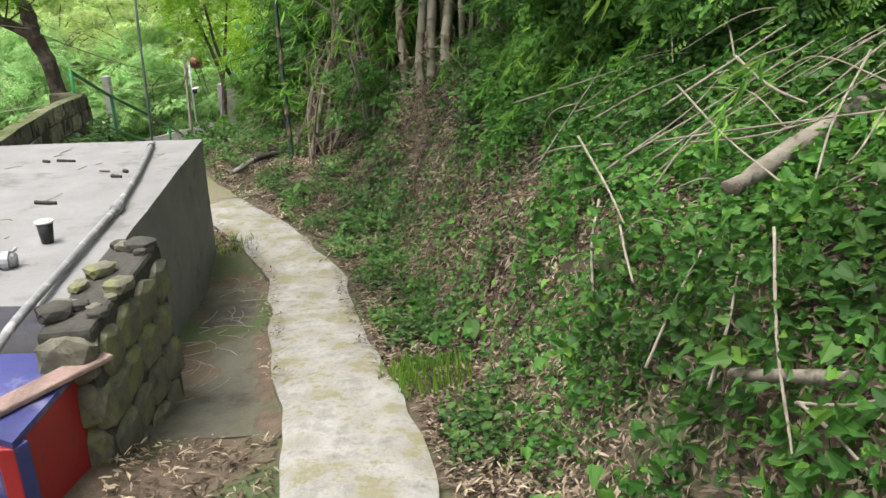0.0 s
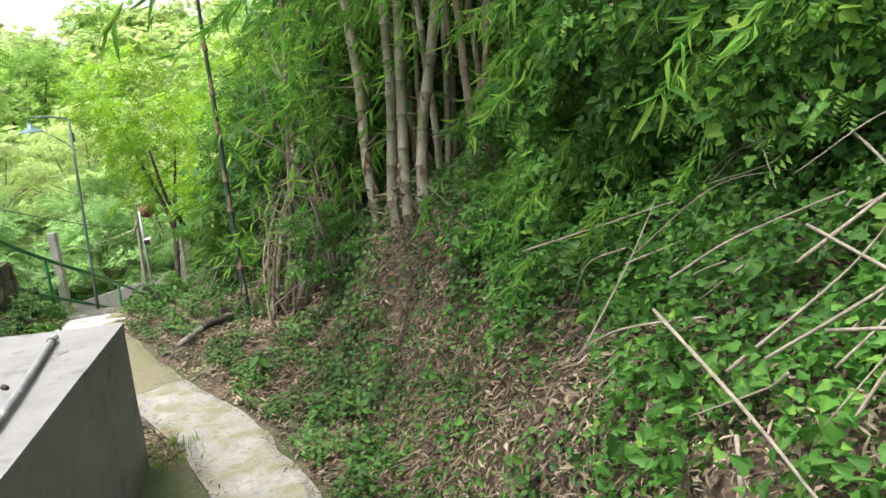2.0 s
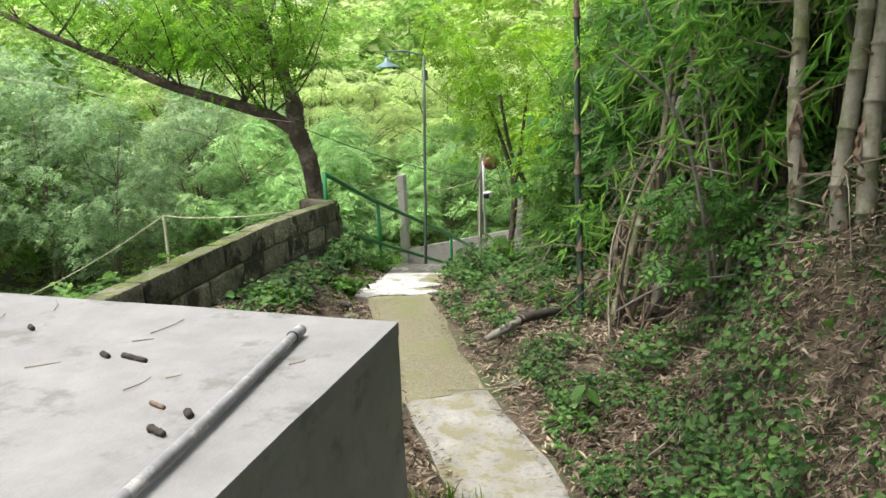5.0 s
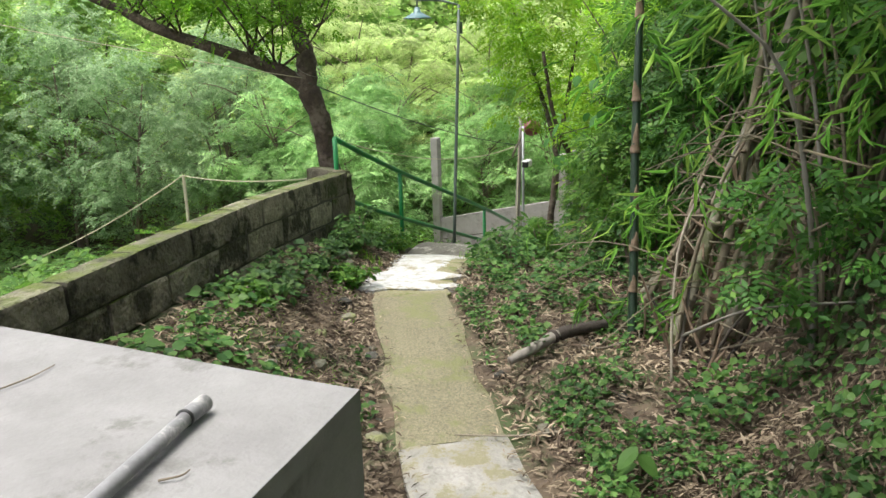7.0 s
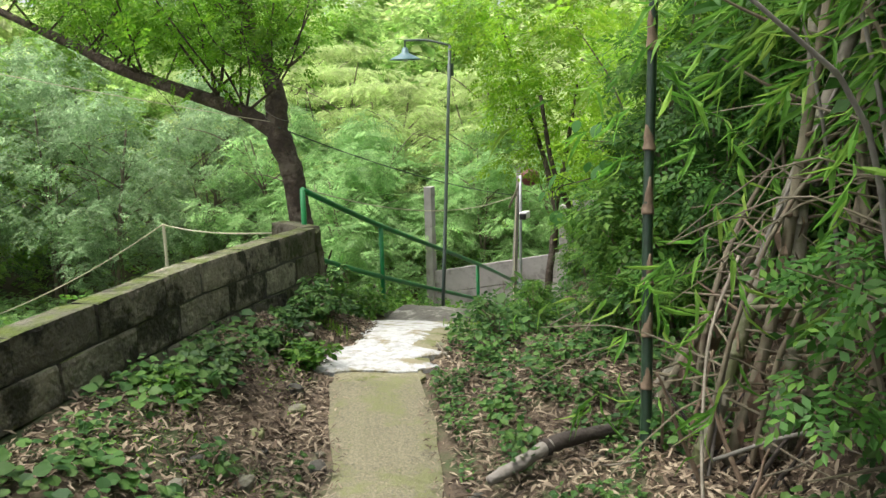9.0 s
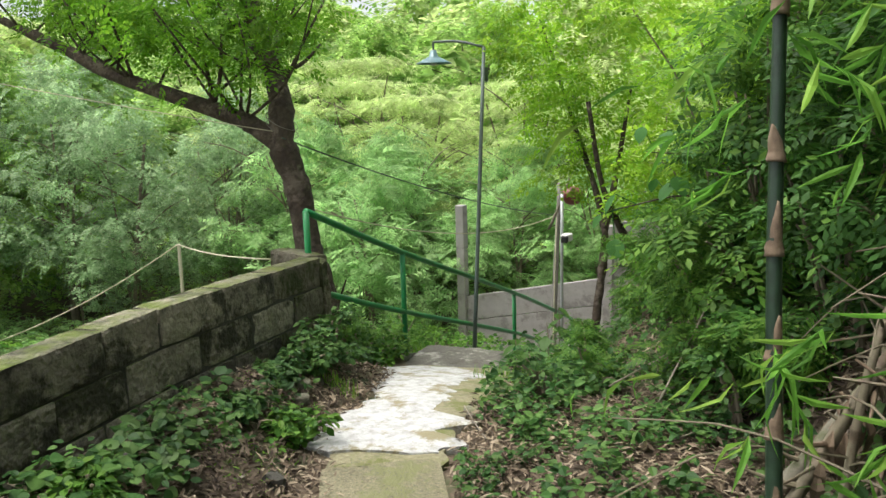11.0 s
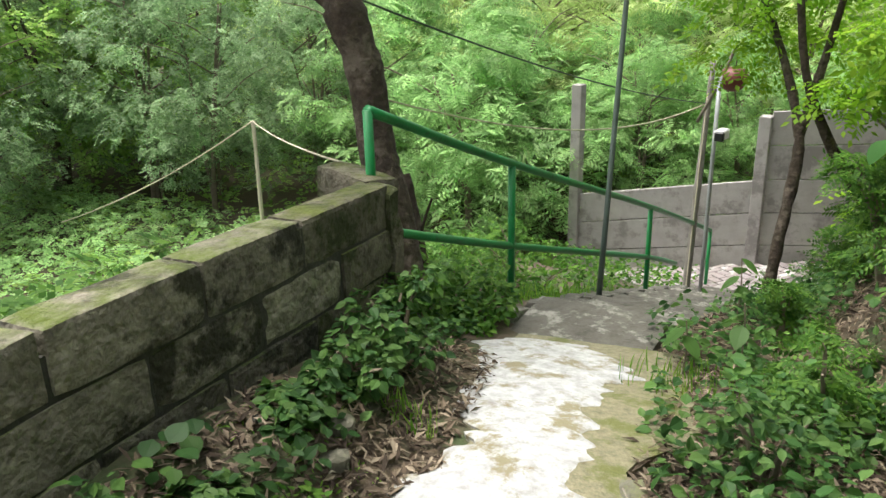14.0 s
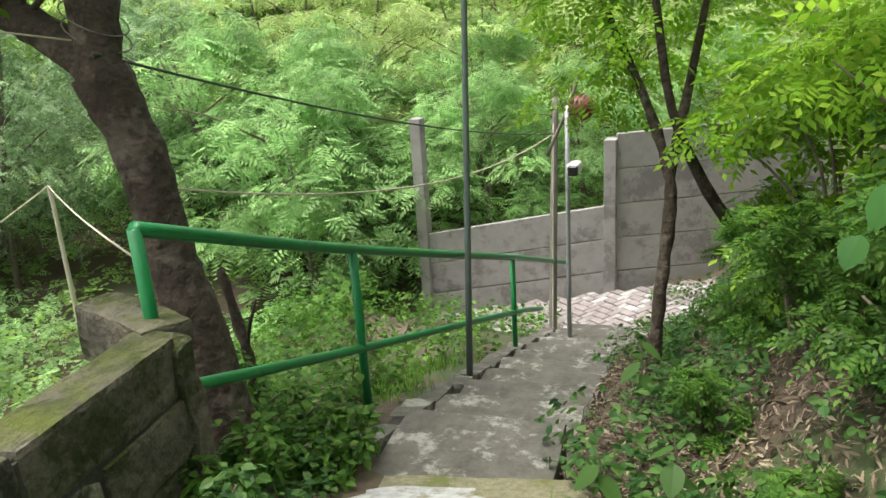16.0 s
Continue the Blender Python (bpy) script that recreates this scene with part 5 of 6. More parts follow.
# a broad-leaved plant leaning out over the slope
bp_ = thing("broadleaf_plant", "plant with large round pale green leaves", "plant", at=(-1.75, 10.45, up_on(-1.75, 10.45)))
bz = 0.95 - up_on(-1.75, 10.45)
arch = curve_points([(0, 0, -0.1), (-0.1, -0.05, bz * 0.7), (-0.4, -0.25, bz), (-0.82, -0.4, bz - 0.08)], 30)
part("stem", tube(arch, [0.009, 0.004], 7), M_bark, bp_, "", True)
arch2 = curve_points([arch[12], arch[12] + (-0.2, -0.05, 0.3), arch[12] + (-0.5, -0.2, 0.36)], 14)
part("stem", tube(arch2, [0.006, 0.003], 6), M_bark, bp_, "", True)
q = np.random.default_rng(9)
for i in range(10):
    b0 = arch[18 + (i * 5) % 12] if i % 3 else arch2[3 + i % 11]
    a = -1.9 + q.normal(0, 1.0)
    e0 = b0 + np.array([np.cos(a), np.sin(a), q.uniform(-1.4, 1.3)]) * 0.13
    part("leaf", merge([tube([b0, e0], [0.004, 0.003], 4), scatter(round_leaf(0.42), np.array([e0]), frames_from(np.array([[np.cos(a) * 0.8, np.sin(a) * 0.8, q.uniform(0.35, 0.9)]]), np.array([a])), [q.uniform(0.09, 0.15)])]), L_big, bp_)
# small seedlings with two or three large leaves
for i, (x, y, h) in enumerate(((-3.35, 11.15, 0.42), (-3.05, 10.2, 0.4), (-3.3, 10.25, 0.3), (0.55, 2.95, 0.22), (-1.0, 6.5, 0.2))):
    sd = thing("seedling", "single-stemmed seedling with broad green leaves", "plant", "seedlings", (x, y, up_on(x, y)))
    part("stem", tube([(0, 0, -0.05), (0.01, 0.01, h * 0.6), (0, 0, h)], [0.005, 0.003], 5, 6), M_bark2, sd)
    for j in range(4):
        a = i + j * 1.9
        part("leaf", scatter(round_leaf(0.32), np.array([[0, 0, h * (1 - 0.12 * j)]]), frames_from(np.array([[np.cos(a) * 0.5, np.sin(a) * 0.5, 0.8]]), np.array([a])), [0.12]), L_small, sd)

# weeds and low shrubs over the slope beside the steps
sl = np.random.default_rng(230)
for i in range(18):
    y = sl.uniform(8.9, 13.2)
    x = float(centre(y)[0]) + 0.3 + 0.25 + sl.uniform(0.1, 2.1)
    h = sl.uniform(0.14, 0.4)
    kind = (T_pin, (0.06, 0.12), L_shrub) if i % 3 else (T_oval, (0.025, 0.055), L_small)
    bush("slope_weed", "low leafy weed on the litter of the slope", x, y, up_on(x, y), h, sl.uniform(0.15, 0.3), 26, kind[0], kind[1], kind[2], 240 + i, 8)
for i, (x, y, h, r) in enumerate(((-1.7, 10.0, 1.0, 0.45), (-1.75, 10.7, 1.2, 0.55), (-2.0, 11.4, 1.1, 0.5), (-1.3, 9.3, 1.3, 0.55), (-2.2, 12.2, 1.0, 0.45))):
    bush("leafy_shrub", "dense green shrub with pinnate leaves on the slope", x, y, up_on(x, y), h, r, 60, T_pin if i % 2 else T_oval, (0.1, 0.18) if i % 2 else (0.05, 0.1), L_vine, 270 + i, 16)
for i, (x, y, h, r) in enumerate(((-2.7, 11.4, 0.6, 0.32), (-2.35, 10.8, 0.7, 0.36), (-2.85, 11.9, 0.5, 0.3), (-1.95, 9.9, 0.7, 0.36))):
    bush("leafy_shrub", "light green shrub with pinnate leaves beside the steps", x, y, up_on(x, y), h, r, 44, T_pin, (0.07, 0.13), L_shrub, 310 + i, 13)
# shrubs with feathered leaves among the culms
for i, (x, y, h, r) in enumerate(((-0.4, 7.3, 0.7, 0.4), (-0.3, 7.7, 1.4, 0.5), (-0.9, 8.7, 1.0, 0.45), (-1.1, 9.0, 0.8, 0.45), (-1.5, 9.1, 0.4, 0.3))):
    bush("feather_leaved_sapling", "sapling with dark feathered leaves among the bamboo", x, y, up_on(x, y), h, r, 22, T_pin, (0.1, 0.2), L_vine, 290 + i, 12)

# the thicket up the hill behind the bamboo
for i, (x, y, h, r) in enumerate(((1.5, 8.0, 2.8, 1.2), (2.6, 7.0, 2.8, 1.3), (3.2, 5.6, 2.6, 1.3), (0.6, 9.2, 3.0, 1.2), (3.9, 4.2, 2.6, 1.3), (4.2, 6.6, 3.2, 1.5), (3.6, 2.6, 2.4, 1.2), (2.2, 9.4, 3.4, 1.5), (4.4, 1.2, 2.4, 1.2), (0.2, 8.3, 2.4, 0.9), (-0.4, 9.0, 2.6, 0.9), (4.8, 8.6, 3.6, 1.6))):
    bush("hill_shrub", "dark dense thicket shrub on the hill behind the bamboo", x, y, up_on(x, y), h, r, 50, T_pin3 if i % 2 else T_lance, (0.14, 0.28), L_vine, 170 + i, 20)

# leafy creepers hanging on the bank under the bamboo
for i, (x, y, h, r) in enumerate(((0.75, 5.3, 0.3, 0.35), (0.95, 6.0, 0.5, 0.4))):
    bush("creeper_bush", "leafy green creeper on the bank under the bamboo", x, y, up_on(x, y), h, r, 36, T_pin if i % 2 else T_lobed, (0.06, 0.11) if i % 2 else (0.03, 0.055), L_vine, 200 + i, 12)

# ---- bamboo ----
bam = thing("bamboo_clump", "dense bamboo clump with grey-brown ringed culms", "bamboo", at=(0, 0, 0))


CULMS = []


def culm(pts, r0, r1, gap, seed, material, label=""):
    """A culm with swollen rings at its nodes."""
    p = curve_points(pts, 80)
    p[1:-1] += 0.25 * r0 * np.stack([np.sin(np.linspace(0, 9 + seed % 5, 78)), np.cos(np.linspace(1, 8 + seed % 7, 78)), np.zeros(78)], 1)
    r0, r1 = r0 * 0.74, r1 * 0.74
    CULMS.append(p)
    ln = np.concatenate([[0], np.cumsum(np.linalg.norm(np.diff(p, axis=0), axis=1))])
    nodes = np.arange(gap * 0.6, ln[-1], gap)
    ss, rr = [0.0], [r0]
    for k in nodes:
        base = r0 + (r1 - r0) * k / ln[-1]
        for o, f in ((-0.02, 0.97), (-0.006, 1.0), (0.0, 1.13), (0.008, 1.12), (0.014, 0.96)):
            ss.append(k + o)
            rr.append(base * f)
    ss.append(ln[-1])
    rr.append(r1)
    ss = np.maximum.accumulate(np.array(ss))
    q = np.stack([np.interp(ss, ln, p[:, i]) for i in range(3)], 1)
    q += np.arange(len(q))[:, None] * 1e-6
    return part("culm", tube(q, rr, 9), material, bam, label, True)


culm([(0.25, 6.45, 0.7), (0.254, 6.46, 1.035), (0.316, 6.6, 2.34), (0.5, 6.9, 5.5)], 0.06, 0.045, 0.24, 1, M_culm)
culm([(0.38, 6.45, 0.75), (0.361, 6.45, 1.12), (0.45, 6.52, 1.8), (0.545, 6.6, 2.32), (1.2, 7.0, 5.0)], 0.062, 0.045, 0.26, 2, M_culm, "mossy leaning culm")
culm([(0.15, 6.5, 0.8), (0.154, 6.5, 1.12), (0.215, 6.62, 2.36), (0.2, 6.9, 5.2)], 0.056, 0.04, 0.25, 3, M_culm)
culm([(-0.03, 6.98, 0.75), (-0.035, 6.98, 1.4), (-0.07, 7.1, 2.4), (-0.2, 7.3, 5.0)], 0.056, 0.04, 0.24, 4, M_culm)
culm([(0.66, 6.35, 0.75), (0.69, 6.4, 1.0), (0.86, 6.55, 1.8), (1.1, 6.7, 3.2)], 0.04, 0.03, 0.22, 8, M_culm2)
culm([(0.76, 6.5, 0.75), (0.8, 6.55, 1.4), (0.75, 6.65, 2.4), (0.7, 6.8, 4.5)], 0.05, 0.03, 0.24, 11, M_culm2)
culm([(-1.12, 7.62, 0.05), (-0.95, 7.86, 0.8), (-0.7, 8.2, 1.68), (-0.4, 8.6, 3.2)], 0.048, 0.032, 0.2, 5, M_culm)
culm([(-1.0, 7.7, 0.1), (-0.85, 7.8, 0.9), (-0.75, 7.9, 2.0), (-0.6, 8.0, 4.0)], 0.034, 0.022, 0.22, 6, M_culm2)
culm([(-1.5, 8.35, 0.02), (-1.15, 8.45, 0.55), (-0.75, 8.6, 1.2), (-0.3, 8.8, 2.4)], 0.044, 0.03, 0.2, 7, M_culm)
culm([(-0.84, 7.66, 0.2), (-0.8, 7.9, 0.72), (-0.82, 8.26, 1.51), (-0.83, 8.46, 1.88), (-0.8, 8.9, 3.4)], 0.046, 0.03, 0.25, 9, M_culm)
culm([(-0.5, 7.45, 0.2), (-0.55, 7.76, 0.87), (-0.63, 8.04, 1.63), (-0.6, 8.4, 3.0)], 0.032, 0.022, 0.23, 10, M_culm2)
culm([(-1.45, 8.2, 0.0), (-1.2, 8.3, 0.5), (-0.98, 8.4, 0.9), (-0.6, 8.6, 1.7)], 0.034, 0.026, 0.22, 12, M_culm2)
# broken branch stubs at the rings, and rags of dry sheath
sb = np.random.default_rng(616)
for p in CULMS[:12]:
    for i in range(4, 58, 4):
        a, ln = sb.uniform(0, 6.28), sb.choice([0.05, 0.09, 0.2, 0.4], p=[0.4, 0.3, 0.2, 0.1])
        out = np.array([np.cos(a), np.sin(a), sb.uniform(-0.2, 0.5)])
        part("branch_stub", tube([p[i], p[i] + out * ln * 0.5, p[i] + out * ln + (0, 0, 0.1 * ln)], [0.011, 0.004], 6, 5, 0.06, i), M_sheath if i % 3 else M_culm2, bam)
for i in range(150):
    p = CULMS[sb.integers(0, len(CULMS))][sb.integers(2, 40)]
    a = sb.uniform(3.0, 6.0)
    ln = sb.uniform(0.08, 0.22)
    q0 = p + np.array([np.cos(a), np.sin(a), 0]) * 0.035
    part("dry_sheath", scatter(lance(0.13, 0.4), np.array([q0]), np.array([[[np.sin(a), np.cos(a) * 0.3, np.cos(a)], [-np.cos(a), np.sin(a) * 0.3, np.sin(a)], [0, -0.95, 0.3]]]), [ln]), M_sheath, bam)
cr = np.random.default_rng(15)
for i in range(11):
    x = cr.uniform(-1.25, -0.35)
    y = 7.45 - 0.3 * (x + 0.8) + cr.uniform(-0.15, 0.6)
    z = up_on(x, y)
    lx, ly = cr.normal(0.3, 0.35), cr.normal(0.2, 0.3)
    culm([(x, y, z - 0.08), (x + lx * 0.2, y + ly * 0.2, z + 0.6), (x + lx * 0.7, y + ly * 0.7, z + 1.2), (x + lx * 1.8, y + ly * 1.6, z + cr.uniform(1.5, 2.4))], cr.uniform(0.01, 0.024), 0.008, cr.uniform(0.16, 0.24), 300 + i, M_culm2 if i % 3 else M_greywood)
for i in range(26):
    x = cr.uniform(-0.9, 1.6)
    y = 7.4 - 0.35 * x + cr.uniform(-0.1, 0.9)
    z = up_on(x, y)
    lx, ly = (cr.normal(0.55, 0.3), cr.normal(0.35, 0.25)) if x < -0.2 else (cr.normal(0.1, 0.3), cr.normal(0.25, 0.3))
    culm([(x, y, z - 0.1), (x + lx * 0.4, y + ly * 0.4, z + 1.2), (x + lx, y + ly, z + 2.6), (x + 2 * lx, y + 2 * ly, z + 5)], cr.uniform(0.026, 0.045), 0.02, cr.uniform(0.2, 0.28), 20 + i, M_culm2 if i % 3 else M_culm)
for i in range(26):
    x = cr.uniform(-1.3, -0.6)
    y = 7.6 + cr.uniform(-0.3, 0.5)
    z = up_on(x, y)
    culm([(x, y, z - 0.05), (x + cr.normal(0.1, 0.2), y + cr.normal(0.1, 0.15), z + cr.uniform(0.1, 0.5))], cr.uniform(0.008, 0.022), 0.006, 0.12, 60 + i, M_sheath if i % 2 else M_darklog, "dry broken culm stump")
# side branches
for i in range(90):
    x, y, z = CULMS[cr.integers(0, 32)][cr.integers(8, 50)]
    a = cr.uniform(0, 6.28)
    e = np.array([x + np.cos(a) * 0.3, y + np.sin(a) * 0.3, z + cr.uniform(-0.05, 0.2)])
    part("side_branch", tube([(x, y, z), e], [0.007, 0.003], 5, 4), M_culm2, bam)


def spray(starts, ends, per, size, rg, droop=0.5):
    """Long leaves hung along bent twigs."""
    ps, ns, hs = [], [], []
    for s, e in zip(starts, ends):
        u = rg.uniform(0.15, 1, per)[:, None]
        q = s * (1 - u) + e * u - np.array([0, 0, 1]) * droop * (u ** 2) * 0.4
        dirv = (e - s)
        h = np.arctan2(dirv[1], dirv[0]) + rg.normal(0, 0.7, per)
        out = np.stack([np.cos(h), np.sin(h), rg.uniform(-1.6, -0.1, per)], 1)
        ps.append(q)
        hs.append(unit(out))
    p, d = np.vstack(ps), np.vstack(hs)
    side = unit(np.cross(d, rg.normal(0, 1, d.shape)))
    b = np.stack([side, d, np.cross(side, d)], 2)
    return scatter(T_bam, p, b, rg.uniform(*size, len(p)))


S, E_ = [], []
for i in range(230):
    x = cr.uniform(-0.85, 2.8)
    y = np.interp(x, [-1.3, 0.2, 2.6], [8.2, 6.8, 5.1]) + cr.uniform(-0.3, 2.0)
    z = up_on(x, y) + cr.uniform(1.5, 4.4)
    a = cr.uniform(2.4, 5.4)
    if -0.2 < x < 1.0 and y < 7.1 and z < 2.75:
        continue
    S.append(np.array([x, y, z]))
    E_.append(np.array([x + np.cos(a) * 0.6, y + np.sin(a) * 0.6, z - cr.uniform(0.0, 0.5)]))
part("leaves", spray(S, E_, 46, (0.1, 0.22), cr), L_bam, bam, "long narrow green bamboo leaves")
# drooping sprays across the upper culms
S, E_ = [], []
for i in range(110):
    x = cr.uniform(-0.7, 2.0)
    y = np.interp(x, [-0.7, 0.2, 2.0], [7.7, 6.45, 5.3]) + cr.uniform(-0.15, 0.5)
    z = np.interp(x, [-0.7, 0.2, 2.0], [1.5, 2.1, 2.6]) + cr.uniform(0.0, 1.6)
    a = cr.uniform(3.2, 5.0)
    if -0.2 < x < 0.75 and z < 2.6 and i % 5:
        continue
    S.append(np.array([x, y, z]))
    E_.append(np.array([x + np.cos(a) * 0.35, y + np.sin(a) * 0.35, z - cr.uniform(0.1, 0.4)]))
part("leaves", spray(S, E_, 16, (0.1, 0.2), cr), L_bam, bam, "long narrow green bamboo leaves")
for i in range(60):
    x, y, z = CULMS[cr.integers(0, 34)][cr.integers(10, 46)]
    a = cr.uniform(2.0, 5.6)
    ln = cr.uniform(0.3, 0.9)
    part("side_branch", tube([(x, y, z), (x + np.cos(a) * ln * 0.5, y + np.sin(a) * ln * 0.5, z + 0.08), (x + np.cos(a) * ln, y + np.sin(a) * ln, z + cr.uniform(-0.25, 0.2))], [0.005, 0.002], 5, 6), M_culm2, bam)
# lower sprays hanging before the culms
S, E_ = [], []
for i in range(80):
    x = cr.uniform(-1.0, 0.5)
    y = np.interp(x, [-1.3, 0.2], [8.3, 7.0]) + cr.uniform(0.1, 1.0)
    z = up_on(x, y) + cr.uniform(0.45, 2.0)
    a = cr.uniform(2.4, 5.4)
    S.append(np.array([x, y, z]))
    E_.append(np.array([x + np.cos(a) * 0.35, y + np.sin(a) * 0.35, z - cr.uniform(0.0, 0.3)]))
part("leaves", spray(S, E_, 18, (0.1, 0.22), cr), L_bam, bam, "long narrow green bamboo leaves")
# sprays hung about the leaning culms
S, E_ = [], []
for i in range(24):
    x = cr.uniform(-1.25, -0.2)
    y = np.interp(x, [-1.25, -0.2], [7.75, 7.15]) + cr.uniform(-0.2, 0.4)
    z = up_on(x, y) + cr.uniform(0.5, 2.3)
    a = cr.uniform(2.6, 5.6)
    S.append(np.array([x, y, z]))
    E_.append(np.array([x + np.cos(a) * 0.25, y + np.sin(a) * 0.25, z - cr.uniform(0.1, 0.35)]))
part("leaves", spray(S, E_, 11, (0.09, 0.19), cr), L_bam, bam, "long narrow green bamboo leaves")
# the clump's unseen crown, added high over bank and path to shade them
S, E_ = [], []
for i in range(280):
    x, y = cr.uniform(-1.6, 4.2), cr.uniform(3.3, 10.5)
    z = max(up_on(x, y) + 2.6, 3.4) + cr.uniform(0.3, 2.6)
    a = cr.uniform(0, 6.28)
    S.append(np.array([x, y, z]))
    E_.append(np.array([x + np.cos(a) * 0.7, y + np.sin(a) * 0.7, z - cr.uniform(0.0, 0.4)]))
tagged(part("crown", spray(S, E_, 34, (0.16, 0.32), cr), L_bam, bam, "unseen high green bamboo crown added for shade"), kind="stuff")
# young shoot with dark culm and pale sheaths
sh_ = thing("bamboo_shoot", "dark green young bamboo stem with brown sheaths", "bamboo")
SP = curve_points([(-1.33, 7.72, -0.2), (-1.38, 7.9, 0.5), (-1.42, 8.02, 1.08), (-1.46, 8.2, 1.9), (-1.5, 8.35, 2.8), (-1.5, 8.5, 4.2)], 60)
part("culm", tube(SP, [0.026, 0.022, 0.014], 10), M_shoot, sh_, "", True)
for i in (3, 8, 12, 17, 23, 27, 33, 38, 44, 50):
    u = cr.uniform(1.3, 3.0)
    a, b = SP[i] + (0, 0, cr.uniform(-0.02, 0.02)), SP[min(i + int(u), 58)] + (0, 0, 0.07 * (u % 1))
    side = np.array([cr.choice([-1, 1]) * cr.uniform(0.004, 0.022), -0.012, 0])
    part("sheath", tube([a, a * 0.8 + b * 0.2, a * 0.35 + b * 0.65 + side * 0.5, b + side], [0.029, 0.026, 0.017, 0.003], 9, 8, 0.05, i), M_sheath, sh_, "papery brown sheath", True)
S = [SP[i] for i in cr.integers(4, 58, 16)]
E_ = [s + np.array([cr.normal(0, 0.3), cr.normal(-0.1, 0.3), cr.uniform(-0.1, 0.15)]) for s in S]
part("leaves", spray(S, E_, 7, (0.12, 0.24), cr), L_bam, sh_, "long green leaves")
# an overhanging spray above the path
ov = thing("overhanging_bamboo", "bamboo twig with hanging leaves over the path", "bamboo")
part("twig", tube([(-0.2, 6.0, 3.6), (-0.55, 5.4, 3.2), (-0.95, 4.9, 2.55)], [0.01, 0.003], 5, 10), M_culm, ov)
S = [np.array((-0.95, 4.9, 2.55)), np.array((-0.75, 5.15, 2.8)), np.array((-0.6, 5.3, 3.0))]
E_ = [s + np.array([-0.12, -0.05, -0.05]) for s in S]
part("leaves", spray(S, E_, 7, (0.16, 0.26), cr), L_bam, ov)

# climbers draped over the thicket up the bank
dg = np.random.default_rng(505)


def drape(n, low, high, seed):
    """Places on the bulging leafy face of the thicket, with the way out of it."""
    q = np.random.default_rng(seed)
    y, u = q.uniform(2.2, 6.3, n), q.uniform(0, 1, n)
    x = np.interp(y, [0.6, 2.0, 3.0, 4.0, 5.0, 5.8, 6.3], [2.6, 2.3, 1.95, 1.5, 1.1, 0.95, 1.05])
    hgt = low + (high - low) * u
    bulge = 0.28 * noise2(y, hgt, 1.6, 11.0) + 0.14 * noise2(y, hgt, 4.5, 12.0)
    x = x + 0.07 * hgt - bulge + q.uniform(-0.12, 0.12, n)
    p = np.stack([x, y, ground(x, y) + hgt], 1)
    out = unit(np.stack([-np.ones(n), -0.55 * np.ones(n), 0.35 * np.ones(n)], 1))
    gaps = noise2(y, hgt, 2.3, 21.0) > -0.22
    return p[gaps], out[gaps]


for n, low, high, shape, sizes, leaf, label in (
        (15000, 0.05, 2.4, T_lobed, (0.03, 0.075), L_vine, "green lobed climber leaves draped over the thicket"),
        (5200, 0.2, 2.7, T_lobed, (0.025, 0.07), L_bam, "young bright climber leaves draped over the thicket"),
        (2600, 0.1, 1.6, T_frond, (0.07, 0.15), L_shrub, "feathery green sprays hanging in the thicket")):
    pd_, nd_ = drape(n, low, high, n)
    leaves_on("hanging_creeper", shape, pd_, nd_, dg.uniform(*sizes, len(pd_)), dg, leaf, 0.55, label, "creeper", heading=3.7)
pd_, nd_ = drape(110, 0.7, 2.6, 77)
tagged(part("hanging_bamboo_leaves", spray(list(pd_), list(pd_ + nd_ * 0.35 + np.array([0, 0, -0.12])), 15, (0.1, 0.2), dg), L_bam), "long narrow green leaves hanging over the thicket", "bamboo", kind="stuff")

# feathery growth hanging over the bank
fg = np.random.default_rng(44)
pf2, nf2 = bank_points(3000, 4.6, 6.1, 1.35, 2.4, fg, (0.05, 0.3))
leaves_on("hanging_fern", T_frond, pf2, nf2, fg.uniform(0.05, 0.1, len(pf2)), fg, L_shrub, 0.5, "feathery green fern sprays hanging on the bank", "fern", heading=3.6)
S, E_ = [], []
for i in range(60):
    pp_, nn_ = bank_points(1, -0.5, 6.3, 1.2, 3.8, fg, (0.15, 0.6))
    S.append(pp_[0])
    E_.append(pp_[0] + np.array([-0.25, -0.15, -0.1]))
tagged(part("hanging_bamboo_leaves", spray(S, E_, 26, (0.06, 0.14), fg), L_bam), "narrow green bamboo leaves among the vine", "bamboo", kind="stuff")

# ---- fallen branches and logs ----


def branch(pts, r0, r1, seed, material=None, label="thin pale dead branch lying on the bank", name="fallen_branch", sides=6, group="fallen branches"):
    o = part(name, tube(pts, [r0, r1], sides, 16, 0.07, seed), material or M_dead, None, "", True)
    return tagged(o, label, "branch", group)


def on_bank(y, d, lift):
    c = centre(y)
    x = float(c[0] + (0.3 + d) / c[2])
    return (x, y, up_on(x, y) + lift)


